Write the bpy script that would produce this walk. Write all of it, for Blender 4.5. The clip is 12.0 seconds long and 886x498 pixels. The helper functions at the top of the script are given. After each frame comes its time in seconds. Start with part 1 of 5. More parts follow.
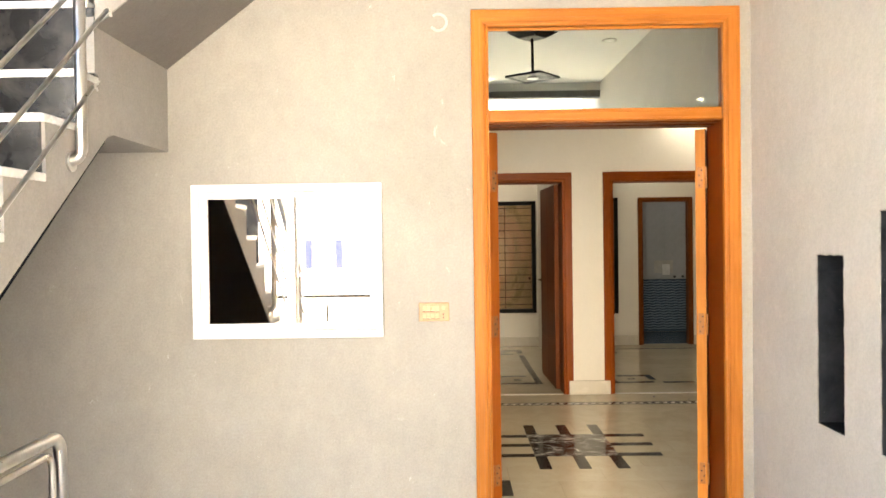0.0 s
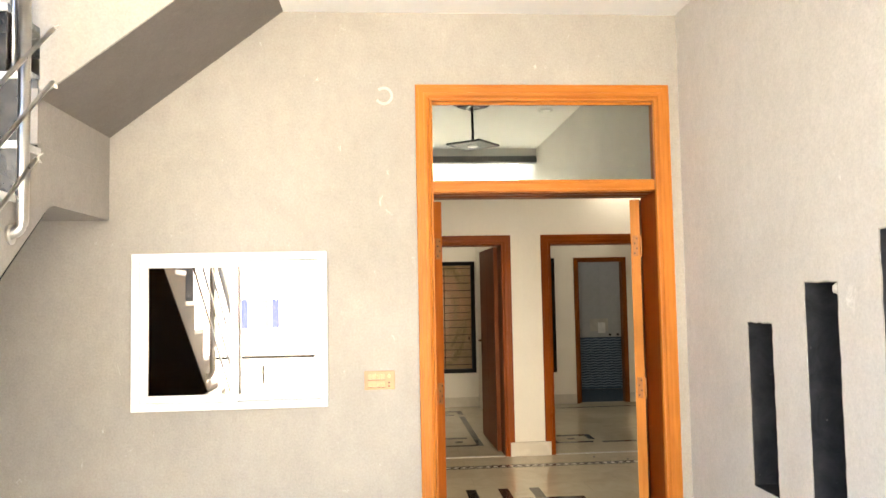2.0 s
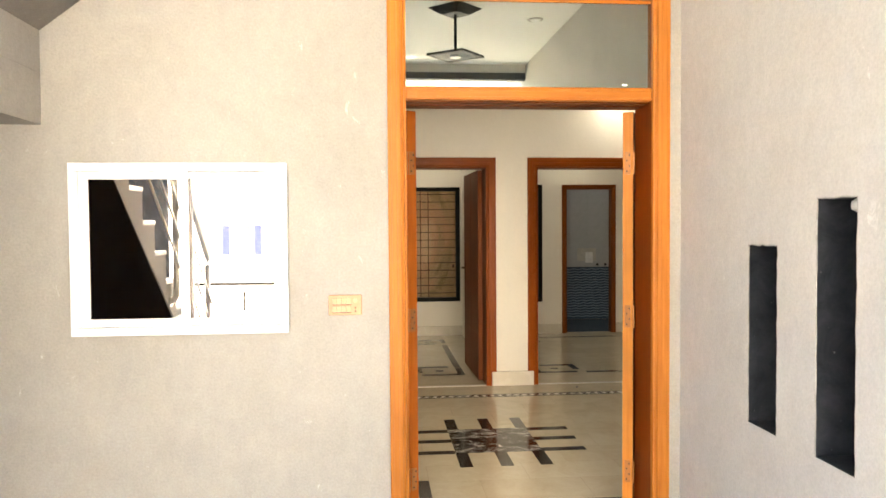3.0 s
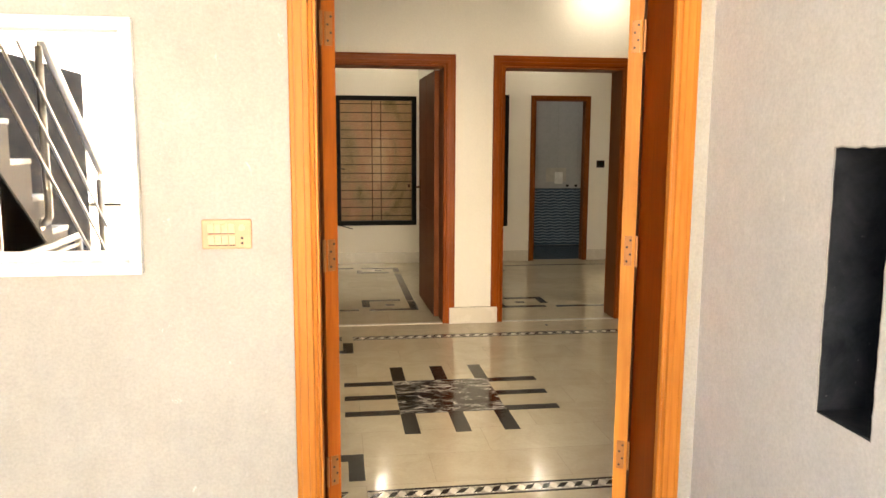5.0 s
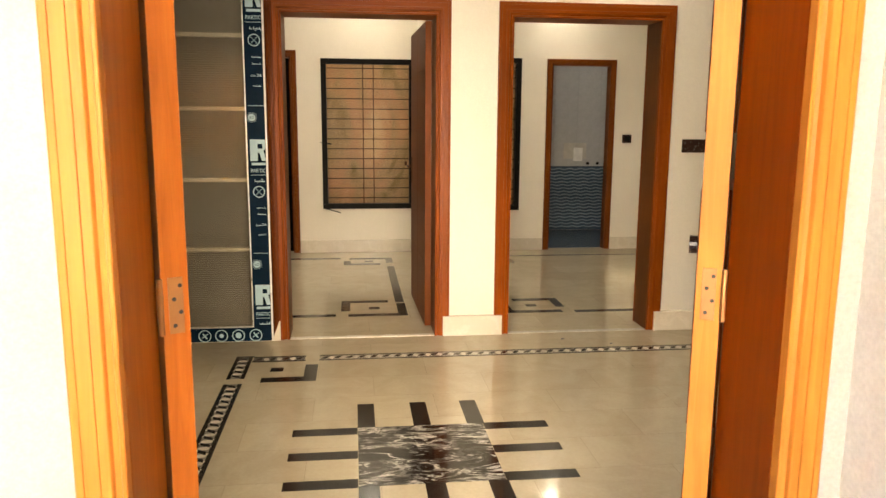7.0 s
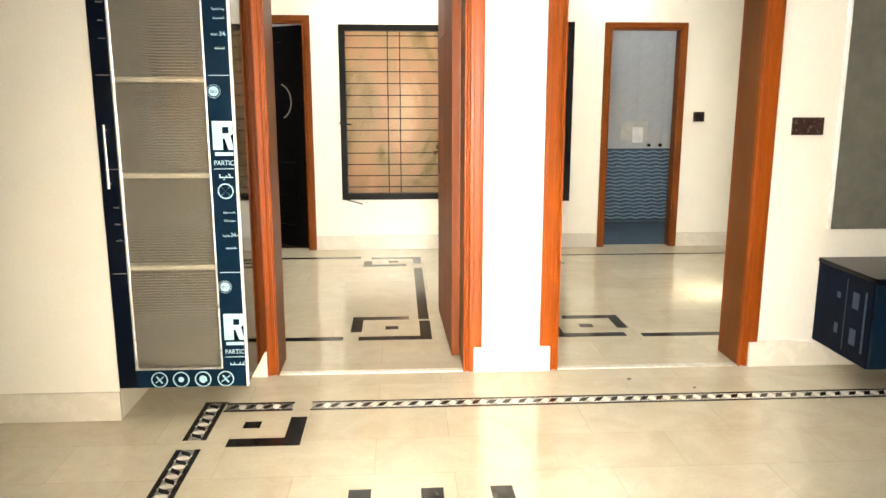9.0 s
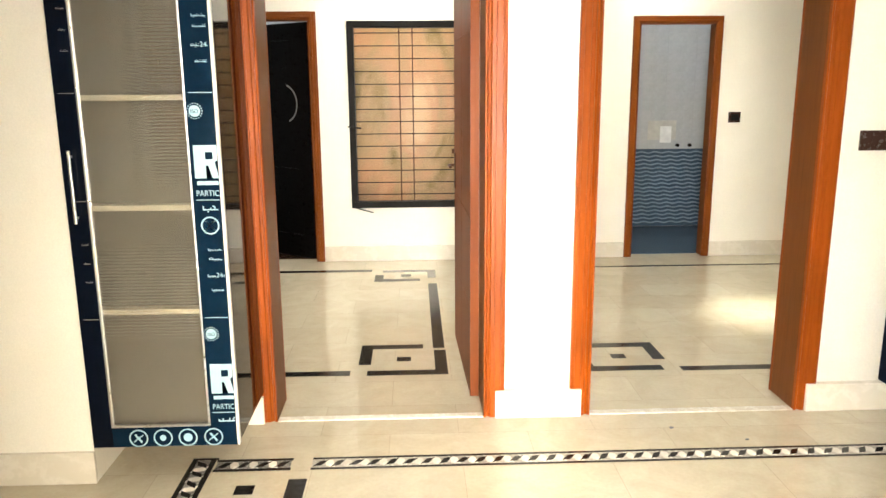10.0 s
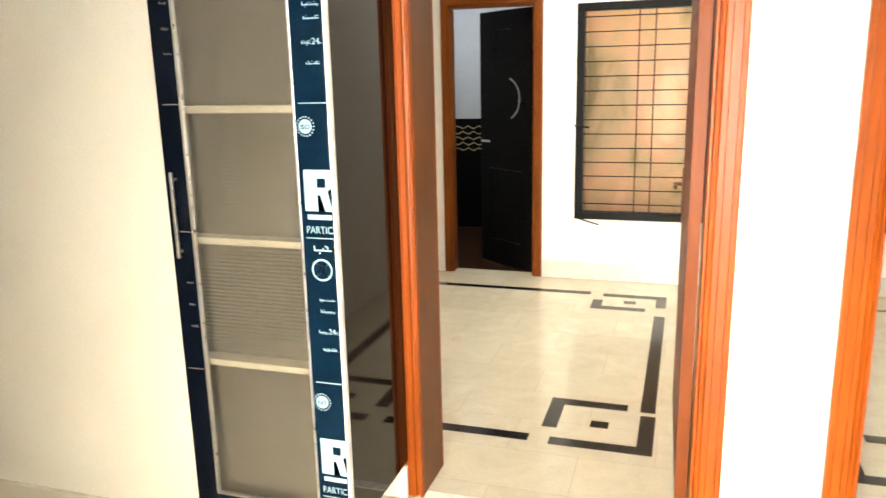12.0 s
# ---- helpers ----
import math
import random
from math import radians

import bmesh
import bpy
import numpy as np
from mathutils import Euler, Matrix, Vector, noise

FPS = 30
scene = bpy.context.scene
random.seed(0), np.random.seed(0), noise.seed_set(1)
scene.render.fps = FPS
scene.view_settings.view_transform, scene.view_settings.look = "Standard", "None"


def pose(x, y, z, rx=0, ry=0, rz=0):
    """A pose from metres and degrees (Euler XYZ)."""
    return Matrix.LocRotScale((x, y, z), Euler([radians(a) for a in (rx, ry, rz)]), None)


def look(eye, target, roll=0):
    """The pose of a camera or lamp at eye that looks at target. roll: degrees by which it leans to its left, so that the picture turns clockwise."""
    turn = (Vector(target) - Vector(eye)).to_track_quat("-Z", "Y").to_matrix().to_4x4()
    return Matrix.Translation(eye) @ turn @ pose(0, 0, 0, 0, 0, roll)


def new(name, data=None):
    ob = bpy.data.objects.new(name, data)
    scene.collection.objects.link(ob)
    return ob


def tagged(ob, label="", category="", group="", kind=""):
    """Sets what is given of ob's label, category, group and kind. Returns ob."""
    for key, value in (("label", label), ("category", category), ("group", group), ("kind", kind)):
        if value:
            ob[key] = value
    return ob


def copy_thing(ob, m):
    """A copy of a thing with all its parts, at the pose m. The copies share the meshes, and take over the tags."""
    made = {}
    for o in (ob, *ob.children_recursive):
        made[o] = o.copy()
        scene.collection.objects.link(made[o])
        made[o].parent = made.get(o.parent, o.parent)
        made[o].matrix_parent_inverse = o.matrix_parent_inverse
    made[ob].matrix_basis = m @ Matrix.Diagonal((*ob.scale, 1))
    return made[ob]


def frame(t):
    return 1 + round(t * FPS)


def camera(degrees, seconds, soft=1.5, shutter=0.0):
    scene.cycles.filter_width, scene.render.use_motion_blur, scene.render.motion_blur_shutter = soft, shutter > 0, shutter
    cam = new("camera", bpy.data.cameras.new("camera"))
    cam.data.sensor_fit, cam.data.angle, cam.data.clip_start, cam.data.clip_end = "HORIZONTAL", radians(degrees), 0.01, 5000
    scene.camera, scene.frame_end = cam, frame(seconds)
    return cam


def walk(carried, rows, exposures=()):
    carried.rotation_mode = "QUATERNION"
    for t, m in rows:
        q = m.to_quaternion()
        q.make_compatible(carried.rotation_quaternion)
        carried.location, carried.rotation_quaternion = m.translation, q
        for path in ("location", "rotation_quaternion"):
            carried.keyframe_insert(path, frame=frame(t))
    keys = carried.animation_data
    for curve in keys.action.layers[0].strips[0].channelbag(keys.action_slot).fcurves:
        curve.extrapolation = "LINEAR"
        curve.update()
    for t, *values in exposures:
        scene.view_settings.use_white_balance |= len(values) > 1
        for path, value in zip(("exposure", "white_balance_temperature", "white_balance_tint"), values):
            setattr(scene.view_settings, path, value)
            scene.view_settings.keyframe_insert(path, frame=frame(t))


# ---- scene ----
cam = camera(60.9, 12.0, shutter=0.2)
PATH = [
    (0, (0.545, 0.178, 1.538), (0.531, 2.178, 1.508), -0.8),
    (0.5, (0.539, 0.127, 1.573), (0.629, 2.123, 1.664), -1.2),
    (1, (0.526, 0.097, 1.596), (0.657, 2.084, 1.784), -1.3),
    (1.5, (0.513, 0.09, 1.609), (0.662, 2.074, 1.809), -1.2),
    (2, (0.502, 0.131, 1.597), (0.658, 2.122, 1.713), -1.1),
    (2.5, (0.534, 0.258, 1.559), (0.695, 2.251, 1.58), -0.8),
    (3, (0.605, 0.463, 1.539), (0.786, 2.453, 1.471), -0.4),
    (3.5, (0.65, 0.67, 1.505), (0.852, 2.654, 1.349), -0.2),
    (3.7, (0.667, 0.795, 1.488), (0.878, 2.775, 1.306), -0.1),
    (5.5, (0.877, 1.779, 1.447), (1.162, 3.737, 1.153), 0.3),
    (6, (0.948, 2.089, 1.441), (1.232, 4.043, 1.124), 0.3),
    (6.5, (1.029, 2.369, 1.429), (1.303, 4.321, 1.093), 0.5),
    (7, (1.129, 2.652, 1.426), (1.361, 4.609, 1.085), 0.4),
    (9, (1.328, 3.764, 1.403), (1.441, 5.721, 1.007), 0.0),
    (9.5, (1.343, 4.001, 1.414), (1.433, 5.957, 1.007), -0.2),
    (10, (1.344, 4.229, 1.508), (1.417, 6.182, 1.083), -0.4),
    (10.5, (1.386, 4.412, 1.539), (1.413, 6.362, 1.095), -0.6),
    (11, (1.465, 4.621, 1.555), (1.363, 6.565, 1.096), -0.9),
    (11.5, (1.53, 4.816, 1.555), (1.25, 6.74, 1.086), -1.0),
    (12, (1.582, 5.06, 1.557), (0.981, 6.913, 1.106), -1.3),
]
EXPOSURES = [(0.0, 3.76, 6900, 10), (2.0, 3.72, 6800, 10), (3.5, 3.82, 6850, 10), (5.5, 3.97, 7250, 12), (6.5, 4.22, 7350, 13), (7.0, 4.42, 7400, 13), (9.0, 5.70, 5900, 8), (10.5, 5.80, 5870, 8), (12.0, 6.08, 5850, 8)]
walk(cam, [(t, look(e, g, r)) for t, e, g, r in PATH], EXPOSURES)

# ---- world, sun, exposure ----
world = bpy.data.worlds.new("sky")
scene.world = world
world.use_nodes = True
wn = world.node_tree.nodes
sky = wn.new("ShaderNodeTexSky")
sky.sky_type = "NISHITA"
sky.sun_disc = False
sky.sun_elevation = radians(69)
sky.sun_rotation = radians(-20)
wn["Background"].inputs["Strength"].default_value = 0.15
world.node_tree.links.new(sky.outputs["Color"], wn["Background"].inputs["Color"])


def lamp(name, kind, matrix, energy, color, **size):
    data = bpy.data.lights.new(name, kind)
    data.energy, data.color = energy, color
    if kind == "SUN":
        data.angle = size["angle"]
    elif kind == "AREA":
        data.shape = size.get("shape", "DISK")
        data.size = size["size"]
        data.size_y = size.get("size_y", size["size"])
        data.spread = size.get("spread", math.pi)
    ob = new(name, data)
    ob.matrix_world = matrix
    return ob


# a high sun behind the house: it lights the paving, the street and the house across; the porch lies in open shade
lamp("sun", "SUN", look((-1.22, 3.37, 9.34), (0.0, 0.0, 0.0)), 5.0, (1.0, 0.90, 0.74), angle=radians(0.6))

WARM = (1.0, 0.90, 0.73)


# ---- materials ----
def material(name):
    m = bpy.data.materials.new(name)
    m.use_nodes = True
    return m, m.node_tree.nodes, m.node_tree.links, m.node_tree.nodes["Principled BSDF"]


def ramp(nodes, stops):
    r = nodes.new("ShaderNodeValToRGB")
    e = r.color_ramp.elements
    while len(e) < len(stops):
        e.new(0.5)
    for el, (p, c) in zip(e, stops):
        el.position, el.color = p, (*c, 1)
    return r


def coords(nodes, links, scale=(1, 1, 1)):
    tc = nodes.new("ShaderNodeTexCoord")
    mp = nodes.new("ShaderNodeMapping")
    mp.inputs["Scale"].default_value = scale
    links.new(tc.outputs["Object"], mp.inputs["Vector"])
    return mp.outputs["Vector"]


def noise_tex(nodes, links, vec, scale, detail=4, rough=0.55, dist=0.0):
    n = nodes.new("ShaderNodeTexNoise")
    n.inputs["Scale"].default_value, n.inputs["Detail"].default_value = scale, detail
    n.inputs["Roughness"].default_value, n.inputs["Distortion"].default_value = rough, dist
    links.new(vec, n.inputs["Vector"])
    return n.outputs["Fac"]


def bump(nodes, links, bsdf, height, strength, distance):
    b = nodes.new("ShaderNodeBump")
    b.inputs["Strength"].default_value, b.inputs["Distance"].default_value = strength, distance
    links.new(height, b.inputs["Height"])
    links.new(b.outputs["Normal"], bsdf.inputs["Normal"])


def mix_rgb(nodes, links, fac, a, b, kind="MIX"):
    m = nodes.new("ShaderNodeMix")
    m.data_type, m.blend_type = "RGBA", kind
    for sock, val in ((m.inputs[0], fac), (m.inputs[6], a), (m.inputs[7], b)):
        if isinstance(val, (int, float)):
            sock.default_value = val
        elif isinstance(val, tuple):
            sock.default_value = (*val, 1)
        else:
            links.new(val, sock)
    return m.outputs[2]


def mottled(name, dark, light, scale=3.0, grain=120.0, rough=0.8, bump_strength=0.15, bump_dist=0.002, metallic=0.0, spec=0.5, blotch=(0.3, 0.7)):
    """Paint, plaster and other plain surfaces: slow stains, fine grain and a fine relief."""
    m, n, l, p = material(name)
    v = coords(n, l)
    r = ramp(n, [(blotch[0], dark), (blotch[1], light)])
    l.new(noise_tex(n, l, v, scale, 6, 0.6, 0.3), r.inputs["Fac"])
    fine = noise_tex(n, l, v, grain, 3, 0.6)
    fr = ramp(n, [(0.25, (0.86, 0.86, 0.86)), (0.7, (1.0, 1.0, 1.0))])
    l.new(fine, fr.inputs["Fac"])
    l.new(mix_rgb(n, l, 0.7, r.outputs["Color"], fr.outputs["Color"], "MULTIPLY"), p.inputs["Base Color"])
    p.inputs["Roughness"].default_value, p.inputs["Metallic"].default_value = rough, metallic
    p.inputs["Specular IOR Level"].default_value = spec
    if bump_strength:
        bump(n, l, p, fine, bump_strength, bump_dist)
    return m


def plaster(name, dark, light, scuff):
    """Rough grey plaster with pale scuffs and pits."""
    m, n, l, p = material(name)
    v = coords(n, l)
    r = ramp(n, [(0.26, dark), (0.74, light)])
    l.new(noise_tex(n, l, v, 1.6, 7, 0.62, 0.4), r.inputs["Fac"])
    fine = noise_tex(n, l, v, 95, 5, 0.7)
    fr = ramp(n, [(0.3, (0.83, 0.83, 0.83)), (0.68, (1.02, 1.02, 1.02))])
    l.new(fine, fr.inputs["Fac"])
    mid = ramp(n, [(0.3, (0.95, 0.95, 0.95)), (0.7, (1.03, 1.03, 1.03))])
    l.new(noise_tex(n, l, coords(n, l, (1.0, 1.0, 0.6)), 22, 5, 0.65, 0.3), mid.inputs["Fac"])
    base = mix_rgb(n, l, 0.9, mix_rgb(n, l, 1.0, r.outputs["Color"], mid.outputs["Color"], "MULTIPLY"), fr.outputs["Color"], "MULTIPLY")
    streak = noise_tex(n, l, coords(n, l, (1.0, 1.0, 0.6)), 12, 6, 0.75, 0.6)
    sr = ramp(n, [(0.655, (0, 0, 0)), (0.72, (1, 1, 1))])
    l.new(streak, sr.inputs["Fac"])
    l.new(mix_rgb(n, l, sr.outputs["Color"], base, scuff), p.inputs["Base Color"])
    p.inputs["Roughness"].default_value = 0.92
    p.inputs["Specular IOR Level"].default_value = 0.25
    dents = noise_tex(n, l, coords(n, l, (1.0, 1.0, 1.6)), 17, 5, 0.6, 0.8)
    dr = ramp(n, [(0.30, (0, 0, 0)), (0.42, (0.8, 0.8, 0.8)), (0.62, (0.8, 0.8, 0.8)), (0.74, (1, 1, 1))])
    l.new(dents, dr.inputs["Fac"])
    b1 = n.new("ShaderNodeBump")
    b1.inputs["Strength"].default_value, b1.inputs["Distance"].default_value = 0.35, 0.004
    l.new(fine, b1.inputs["Height"])
    b2 = n.new("ShaderNodeBump")
    b2.inputs["Strength"].default_value, b2.inputs["Distance"].default_value = 0.22, 0.003
    l.new(dr.outputs["Color"], b2.inputs["Height"])
    l.new(b1.outputs["Normal"], b2.inputs["Normal"])
    l.new(b2.outputs["Normal"], p.inputs["Normal"])
    return m


def patchy_render(name):
    """Render with tall patches of pink, olive and pale lime."""
    m, n, l, p = material(name)
    v = coords(n, l, (1.0, 1.0, 0.42))
    r = ramp(n, [(0.38, (0.24, 0.215, 0.125)), (0.46, (0.41, 0.345, 0.235)), (0.56, (0.52, 0.36, 0.255)), (0.66, (0.62, 0.51, 0.38))])
    l.new(noise_tex(n, l, v, 1.9, 4, 0.55, 0.8), r.inputs["Fac"])
    fine = noise_tex(n, l, coords(n, l), 60, 4, 0.6)
    fr = ramp(n, [(0.3, (0.85, 0.85, 0.85)), (0.7, (1.0, 1.0, 1.0))])
    l.new(fine, fr.inputs["Fac"])
    l.new(mix_rgb(n, l, 0.8, r.outputs["Color"], fr.outputs["Color"], "MULTIPLY"), p.inputs["Base Color"])
    p.inputs["Roughness"].default_value = 0.9
    bump(n, l, p, fine, 0.4, 0.003)
    return m


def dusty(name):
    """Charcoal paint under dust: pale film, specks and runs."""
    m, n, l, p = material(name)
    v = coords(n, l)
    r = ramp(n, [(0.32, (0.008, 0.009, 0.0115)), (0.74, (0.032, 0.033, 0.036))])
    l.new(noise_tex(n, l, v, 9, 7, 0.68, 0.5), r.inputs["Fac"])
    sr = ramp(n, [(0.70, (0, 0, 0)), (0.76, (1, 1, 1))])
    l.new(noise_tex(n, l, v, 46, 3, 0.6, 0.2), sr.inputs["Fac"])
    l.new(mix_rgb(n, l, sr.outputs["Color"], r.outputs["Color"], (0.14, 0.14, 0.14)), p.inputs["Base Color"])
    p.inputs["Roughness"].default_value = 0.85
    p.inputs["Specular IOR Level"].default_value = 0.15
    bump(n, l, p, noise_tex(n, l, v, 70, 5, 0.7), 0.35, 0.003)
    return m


def timber(name, dark, light, along="z", rough=0.42):
    """Varnished wood with the grain along one axis."""
    m, n, l, p = material(name)
    sc = {"z": (26, 26, 1.3), "x": (1.3, 26, 26), "y": (26, 1.3, 26)}[along]
    v = coords(n, l, sc)
    fib = noise_tex(n, l, v, 2.2, 7, 0.65, 0.8)
    r = ramp(n, [(0.15, dark), (0.50, tuple(0.45 * a + 0.55 * b for a, b in zip(dark, light))), (0.85, light)])
    l.new(fib, r.inputs["Fac"])
    slow = noise_tex(n, l, coords(n, l), 1.7, 3, 0.5)
    sr = ramp(n, [(0.3, (0.72, 0.72, 0.72)), (0.7, (1.06, 1.04, 1.0))])
    l.new(slow, sr.inputs["Fac"])
    l.new(mix_rgb(n, l, 1.0, r.outputs["Color"], sr.outputs["Color"], "MULTIPLY"), p.inputs["Base Color"])
    p.inputs["Roughness"].default_value = rough
    p.inputs["Coat Weight"].default_value, p.inputs["Coat Roughness"].default_value = 0.03, 0.18
    p.inputs["Specular IOR Level"].default_value = 0.14
    bump(n, l, p, fib, 0.08, 0.001)
    return m


def marble_floor(name):
    """Polished cream marble chips: slabs that differ a little, cloudy veins."""
    m, n, l, p = material(name)
    v = coords(n, l)
    br = n.new("ShaderNodeTexBrick")
    br.offset, br.squash = 0.5, 1.0
    for key, val in (("Scale", 1.0), ("Mortar Size", 0.0012), ("Mortar Smooth", 0.2), ("Brick Width", 0.61), ("Row Height", 0.305)):
        br.inputs[key].default_value = val
    br.inputs["Color1"].default_value, br.inputs["Color2"].default_value = (0.50, 0.438, 0.327, 1), (0.54, 0.479, 0.362, 1)
    br.inputs["Mortar"].default_value = (0.38, 0.33, 0.25, 1)
    l.new(v, br.inputs["Vector"])
    cl = noise_tex(n, l, v, 4.5, 8, 0.62, 1.4)
    cr = ramp(n, [(0.3, (0.89, 0.88, 0.86)), (0.6, (1.0, 1.0, 1.0)), (0.8, (1.05, 1.05, 1.05))])
    l.new(cl, cr.inputs["Fac"])
    fine = noise_tex(n, l, v, 60, 4, 0.6)
    fr = ramp(n, [(0.3, (0.9, 0.9, 0.88)), (0.7, (1, 1, 1))])
    l.new(fine, fr.inputs["Fac"])
    c = mix_rgb(n, l, 1.0, br.outputs["Color"], cr.outputs["Color"], "MULTIPLY")
    l.new(mix_rgb(n, l, 0.8, c, fr.outputs["Color"], "MULTIPLY"), p.inputs["Base Color"])
    wear = ramp(n, [(0.3, (0.06, 0.06, 0.06)), (0.75, (0.15, 0.15, 0.15))])
    l.new(noise_tex(n, l, v, 2.3, 5, 0.6), wear.inputs["Fac"])
    l.new(wear.outputs["Color"], p.inputs["Roughness"])
    bump(n, l, p, noise_tex(n, l, v, 7, 2, 0.4), 0.02, 0.004)
    return m


def veined_marble(name, base, vein, amount, rough=0.12, scale=6.0):
    m, n, l, p = material(name)
    v = coords(n, l)
    w = n.new("ShaderNodeTexWave")
    w.wave_type, w.bands_direction = "BANDS", "DIAGONAL"
    for key, val in (("Scale", scale), ("Distortion", 16.0), ("Detail", 5.0), ("Detail Scale", 1.7), ("Detail Roughness", 0.7)):
        w.inputs[key].default_value = val
    l.new(v, w.inputs["Vector"])
    r = ramp(n, [(1.0 - amount, base), (1.0 - amount * 0.35, tuple(0.6 * a + 0.4 * b for a, b in zip(base, vein))), (1.0, vein)])
    l.new(w.outputs["Color"], r.inputs["Fac"])
    rnd = n.new("ShaderNodeObjectInfo")
    rr = ramp(n, [(0.0, (0.75, 0.75, 0.75)), (1.0, (1.15, 1.15, 1.15))])
    l.new(rnd.outputs["Random"], rr.inputs["Fac"])
    l.new(mix_rgb(n, l, 1.0, r.outputs["Color"], rr.outputs["Color"], "MULTIPLY"), p.inputs["Base Color"])
    p.inputs["Roughness"].default_value = rough
    p.inputs["Specular IOR Level"].default_value = 0.3
    return m


def streaked_marble(name, base, vein):
    """Black marble with long, thin, slanting white veins and broken patches of grey."""
    m, n, l, p = material(name)
    tc = n.new("ShaderNodeTexCoord")
    mp = n.new("ShaderNodeMapping")
    mp.inputs["Rotation"].default_value = (0.0, 0.0, radians(-24))
    mp.inputs["Scale"].default_value = (2.6, 8.5, 1.0)
    l.new(tc.outputs["Object"], mp.inputs["Vector"])
    v = mp.outputs["Vector"]
    fine = ramp(n, [(0.455, (0, 0, 0)), (0.492, (1, 1, 1)), (0.508, (1, 1, 1)), (0.545, (0, 0, 0))])
    l.new(noise_tex(n, l, v, 1.6, 5, 0.6, 1.3), fine.inputs["Fac"])
    gate = ramp(n, [(0.40, (0.10, 0.10, 0.10)), (0.60, (1, 1, 1))])
    l.new(noise_tex(n, l, coords(n, l), 9.0, 3, 0.5, 0.4), gate.inputs["Fac"])
    bold = ramp(n, [(0.60, (0, 0, 0)), (0.68, (0.75, 0.75, 0.75))])
    l.new(noise_tex(n, l, v, 2.7, 6, 0.66, 0.9), bold.inputs["Fac"])
    lines = mix_rgb(n, l, 1.0, fine.outputs["Color"], gate.outputs["Color"], "MULTIPLY")
    both = mix_rgb(n, l, 1.0, lines, bold.outputs["Color"], "LIGHTEN")
    l.new(mix_rgb(n, l, both, base, vein), p.inputs["Base Color"])
    p.inputs["Roughness"].default_value = 0.10
    p.inputs["Specular IOR Level"].default_value = 0.35
    return m


def plain(name, color, rough=0.5, metallic=0.0, coat=0.0, spec=0.5):
    return_m, n, l, p = material(name)
    v = coords(n, l)
    r = ramp(n, [(0.3, tuple(c * 0.86 for c in color)), (0.7, tuple(min(1.0, c * 1.08) for c in color))])
    l.new(noise_tex(n, l, v, 14, 5, 0.6), r.inputs["Fac"])
    l.new(r.outputs["Color"], p.inputs["Base Color"])
    rr = ramp(n, [(0.3, (rough * 0.85,) * 3), (0.7, (min(1.0, rough * 1.2),) * 3)])
    l.new(noise_tex(n, l, v, 40, 3, 0.6), rr.inputs["Fac"])
    l.new(rr.outputs["Color"], p.inputs["Roughness"])
    p.inputs["Metallic"].default_value = metallic
    p.inputs["Coat Weight"].default_value = coat
    p.inputs["Specular IOR Level"].default_value = spec
    return return_m


def mirror_glass(name, tint, through_tint, share):
    """Reflective solar glass, seen from its bright side; a share of the light goes through, tinted."""
    m, n, l, p = material(name)
    tr = n.new("ShaderNodeBsdfTransparent")
    tr.inputs["Color"].default_value = (*through_tint, 1)
    mx = n.new("ShaderNodeMixShader")
    mx.inputs[0].default_value = share
    l.new(p.outputs[0], mx.inputs[1])
    l.new(tr.outputs[0], mx.inputs[2])
    l.new(mx.outputs[0], n["Material Output"].inputs["Surface"])
    p.inputs["Base Color"].default_value = (*tint, 1)
    p.inputs["Metallic"].default_value, p.inputs["Roughness"].default_value = 1.0, 0.015
    bump(n, l, p, noise_tex(n, l, coords(n, l), 2.2, 2, 0.4), 0.02, 0.004)
    return m


def see_through(name, tint, gloss, rough, ribs=0.0):
    """Thin pane: tinted see-through with a share of reflection; ribs across the height."""
    m, n, l, p = material(name)
    n.remove(p)
    tr = n.new("ShaderNodeBsdfTransparent")
    tr.inputs["Color"].default_value = (*tint, 1)
    gl = n.new("ShaderNodeBsdfGlossy")
    gl.inputs["Roughness"].default_value = rough
    mx = n.new("ShaderNodeMixShader")
    mx.inputs[0].default_value = gloss
    l.new(tr.outputs[0], mx.inputs[1])
    l.new(gl.outputs[0], mx.inputs[2])
    l.new(mx.outputs[0], n["Material Output"].inputs["Surface"])
    if ribs:
        w = n.new("ShaderNodeTexWave")
        w.bands_direction = "Z"
        w.inputs["Scale"].default_value, w.inputs["Distortion"].default_value = ribs, 0.6
        l.new(coords(n, l), w.inputs["Vector"])
        b = n.new("ShaderNodeBump")
        b.inputs["Strength"].default_value, b.inputs["Distance"].default_value = 0.13, 0.0022
        l.new(w.outputs["Fac"], b.inputs["Height"])
        l.new(b.outputs["Normal"], gl.inputs["Normal"])
    return m


def glow(name, color, strength):
    m, n, l, p = material(name)
    p.inputs["Base Color"].default_value = (*color, 1)
    p.inputs["Emission Color"].default_value = (*color, 1)
    p.inputs["Emission Strength"].default_value = strength
    return m


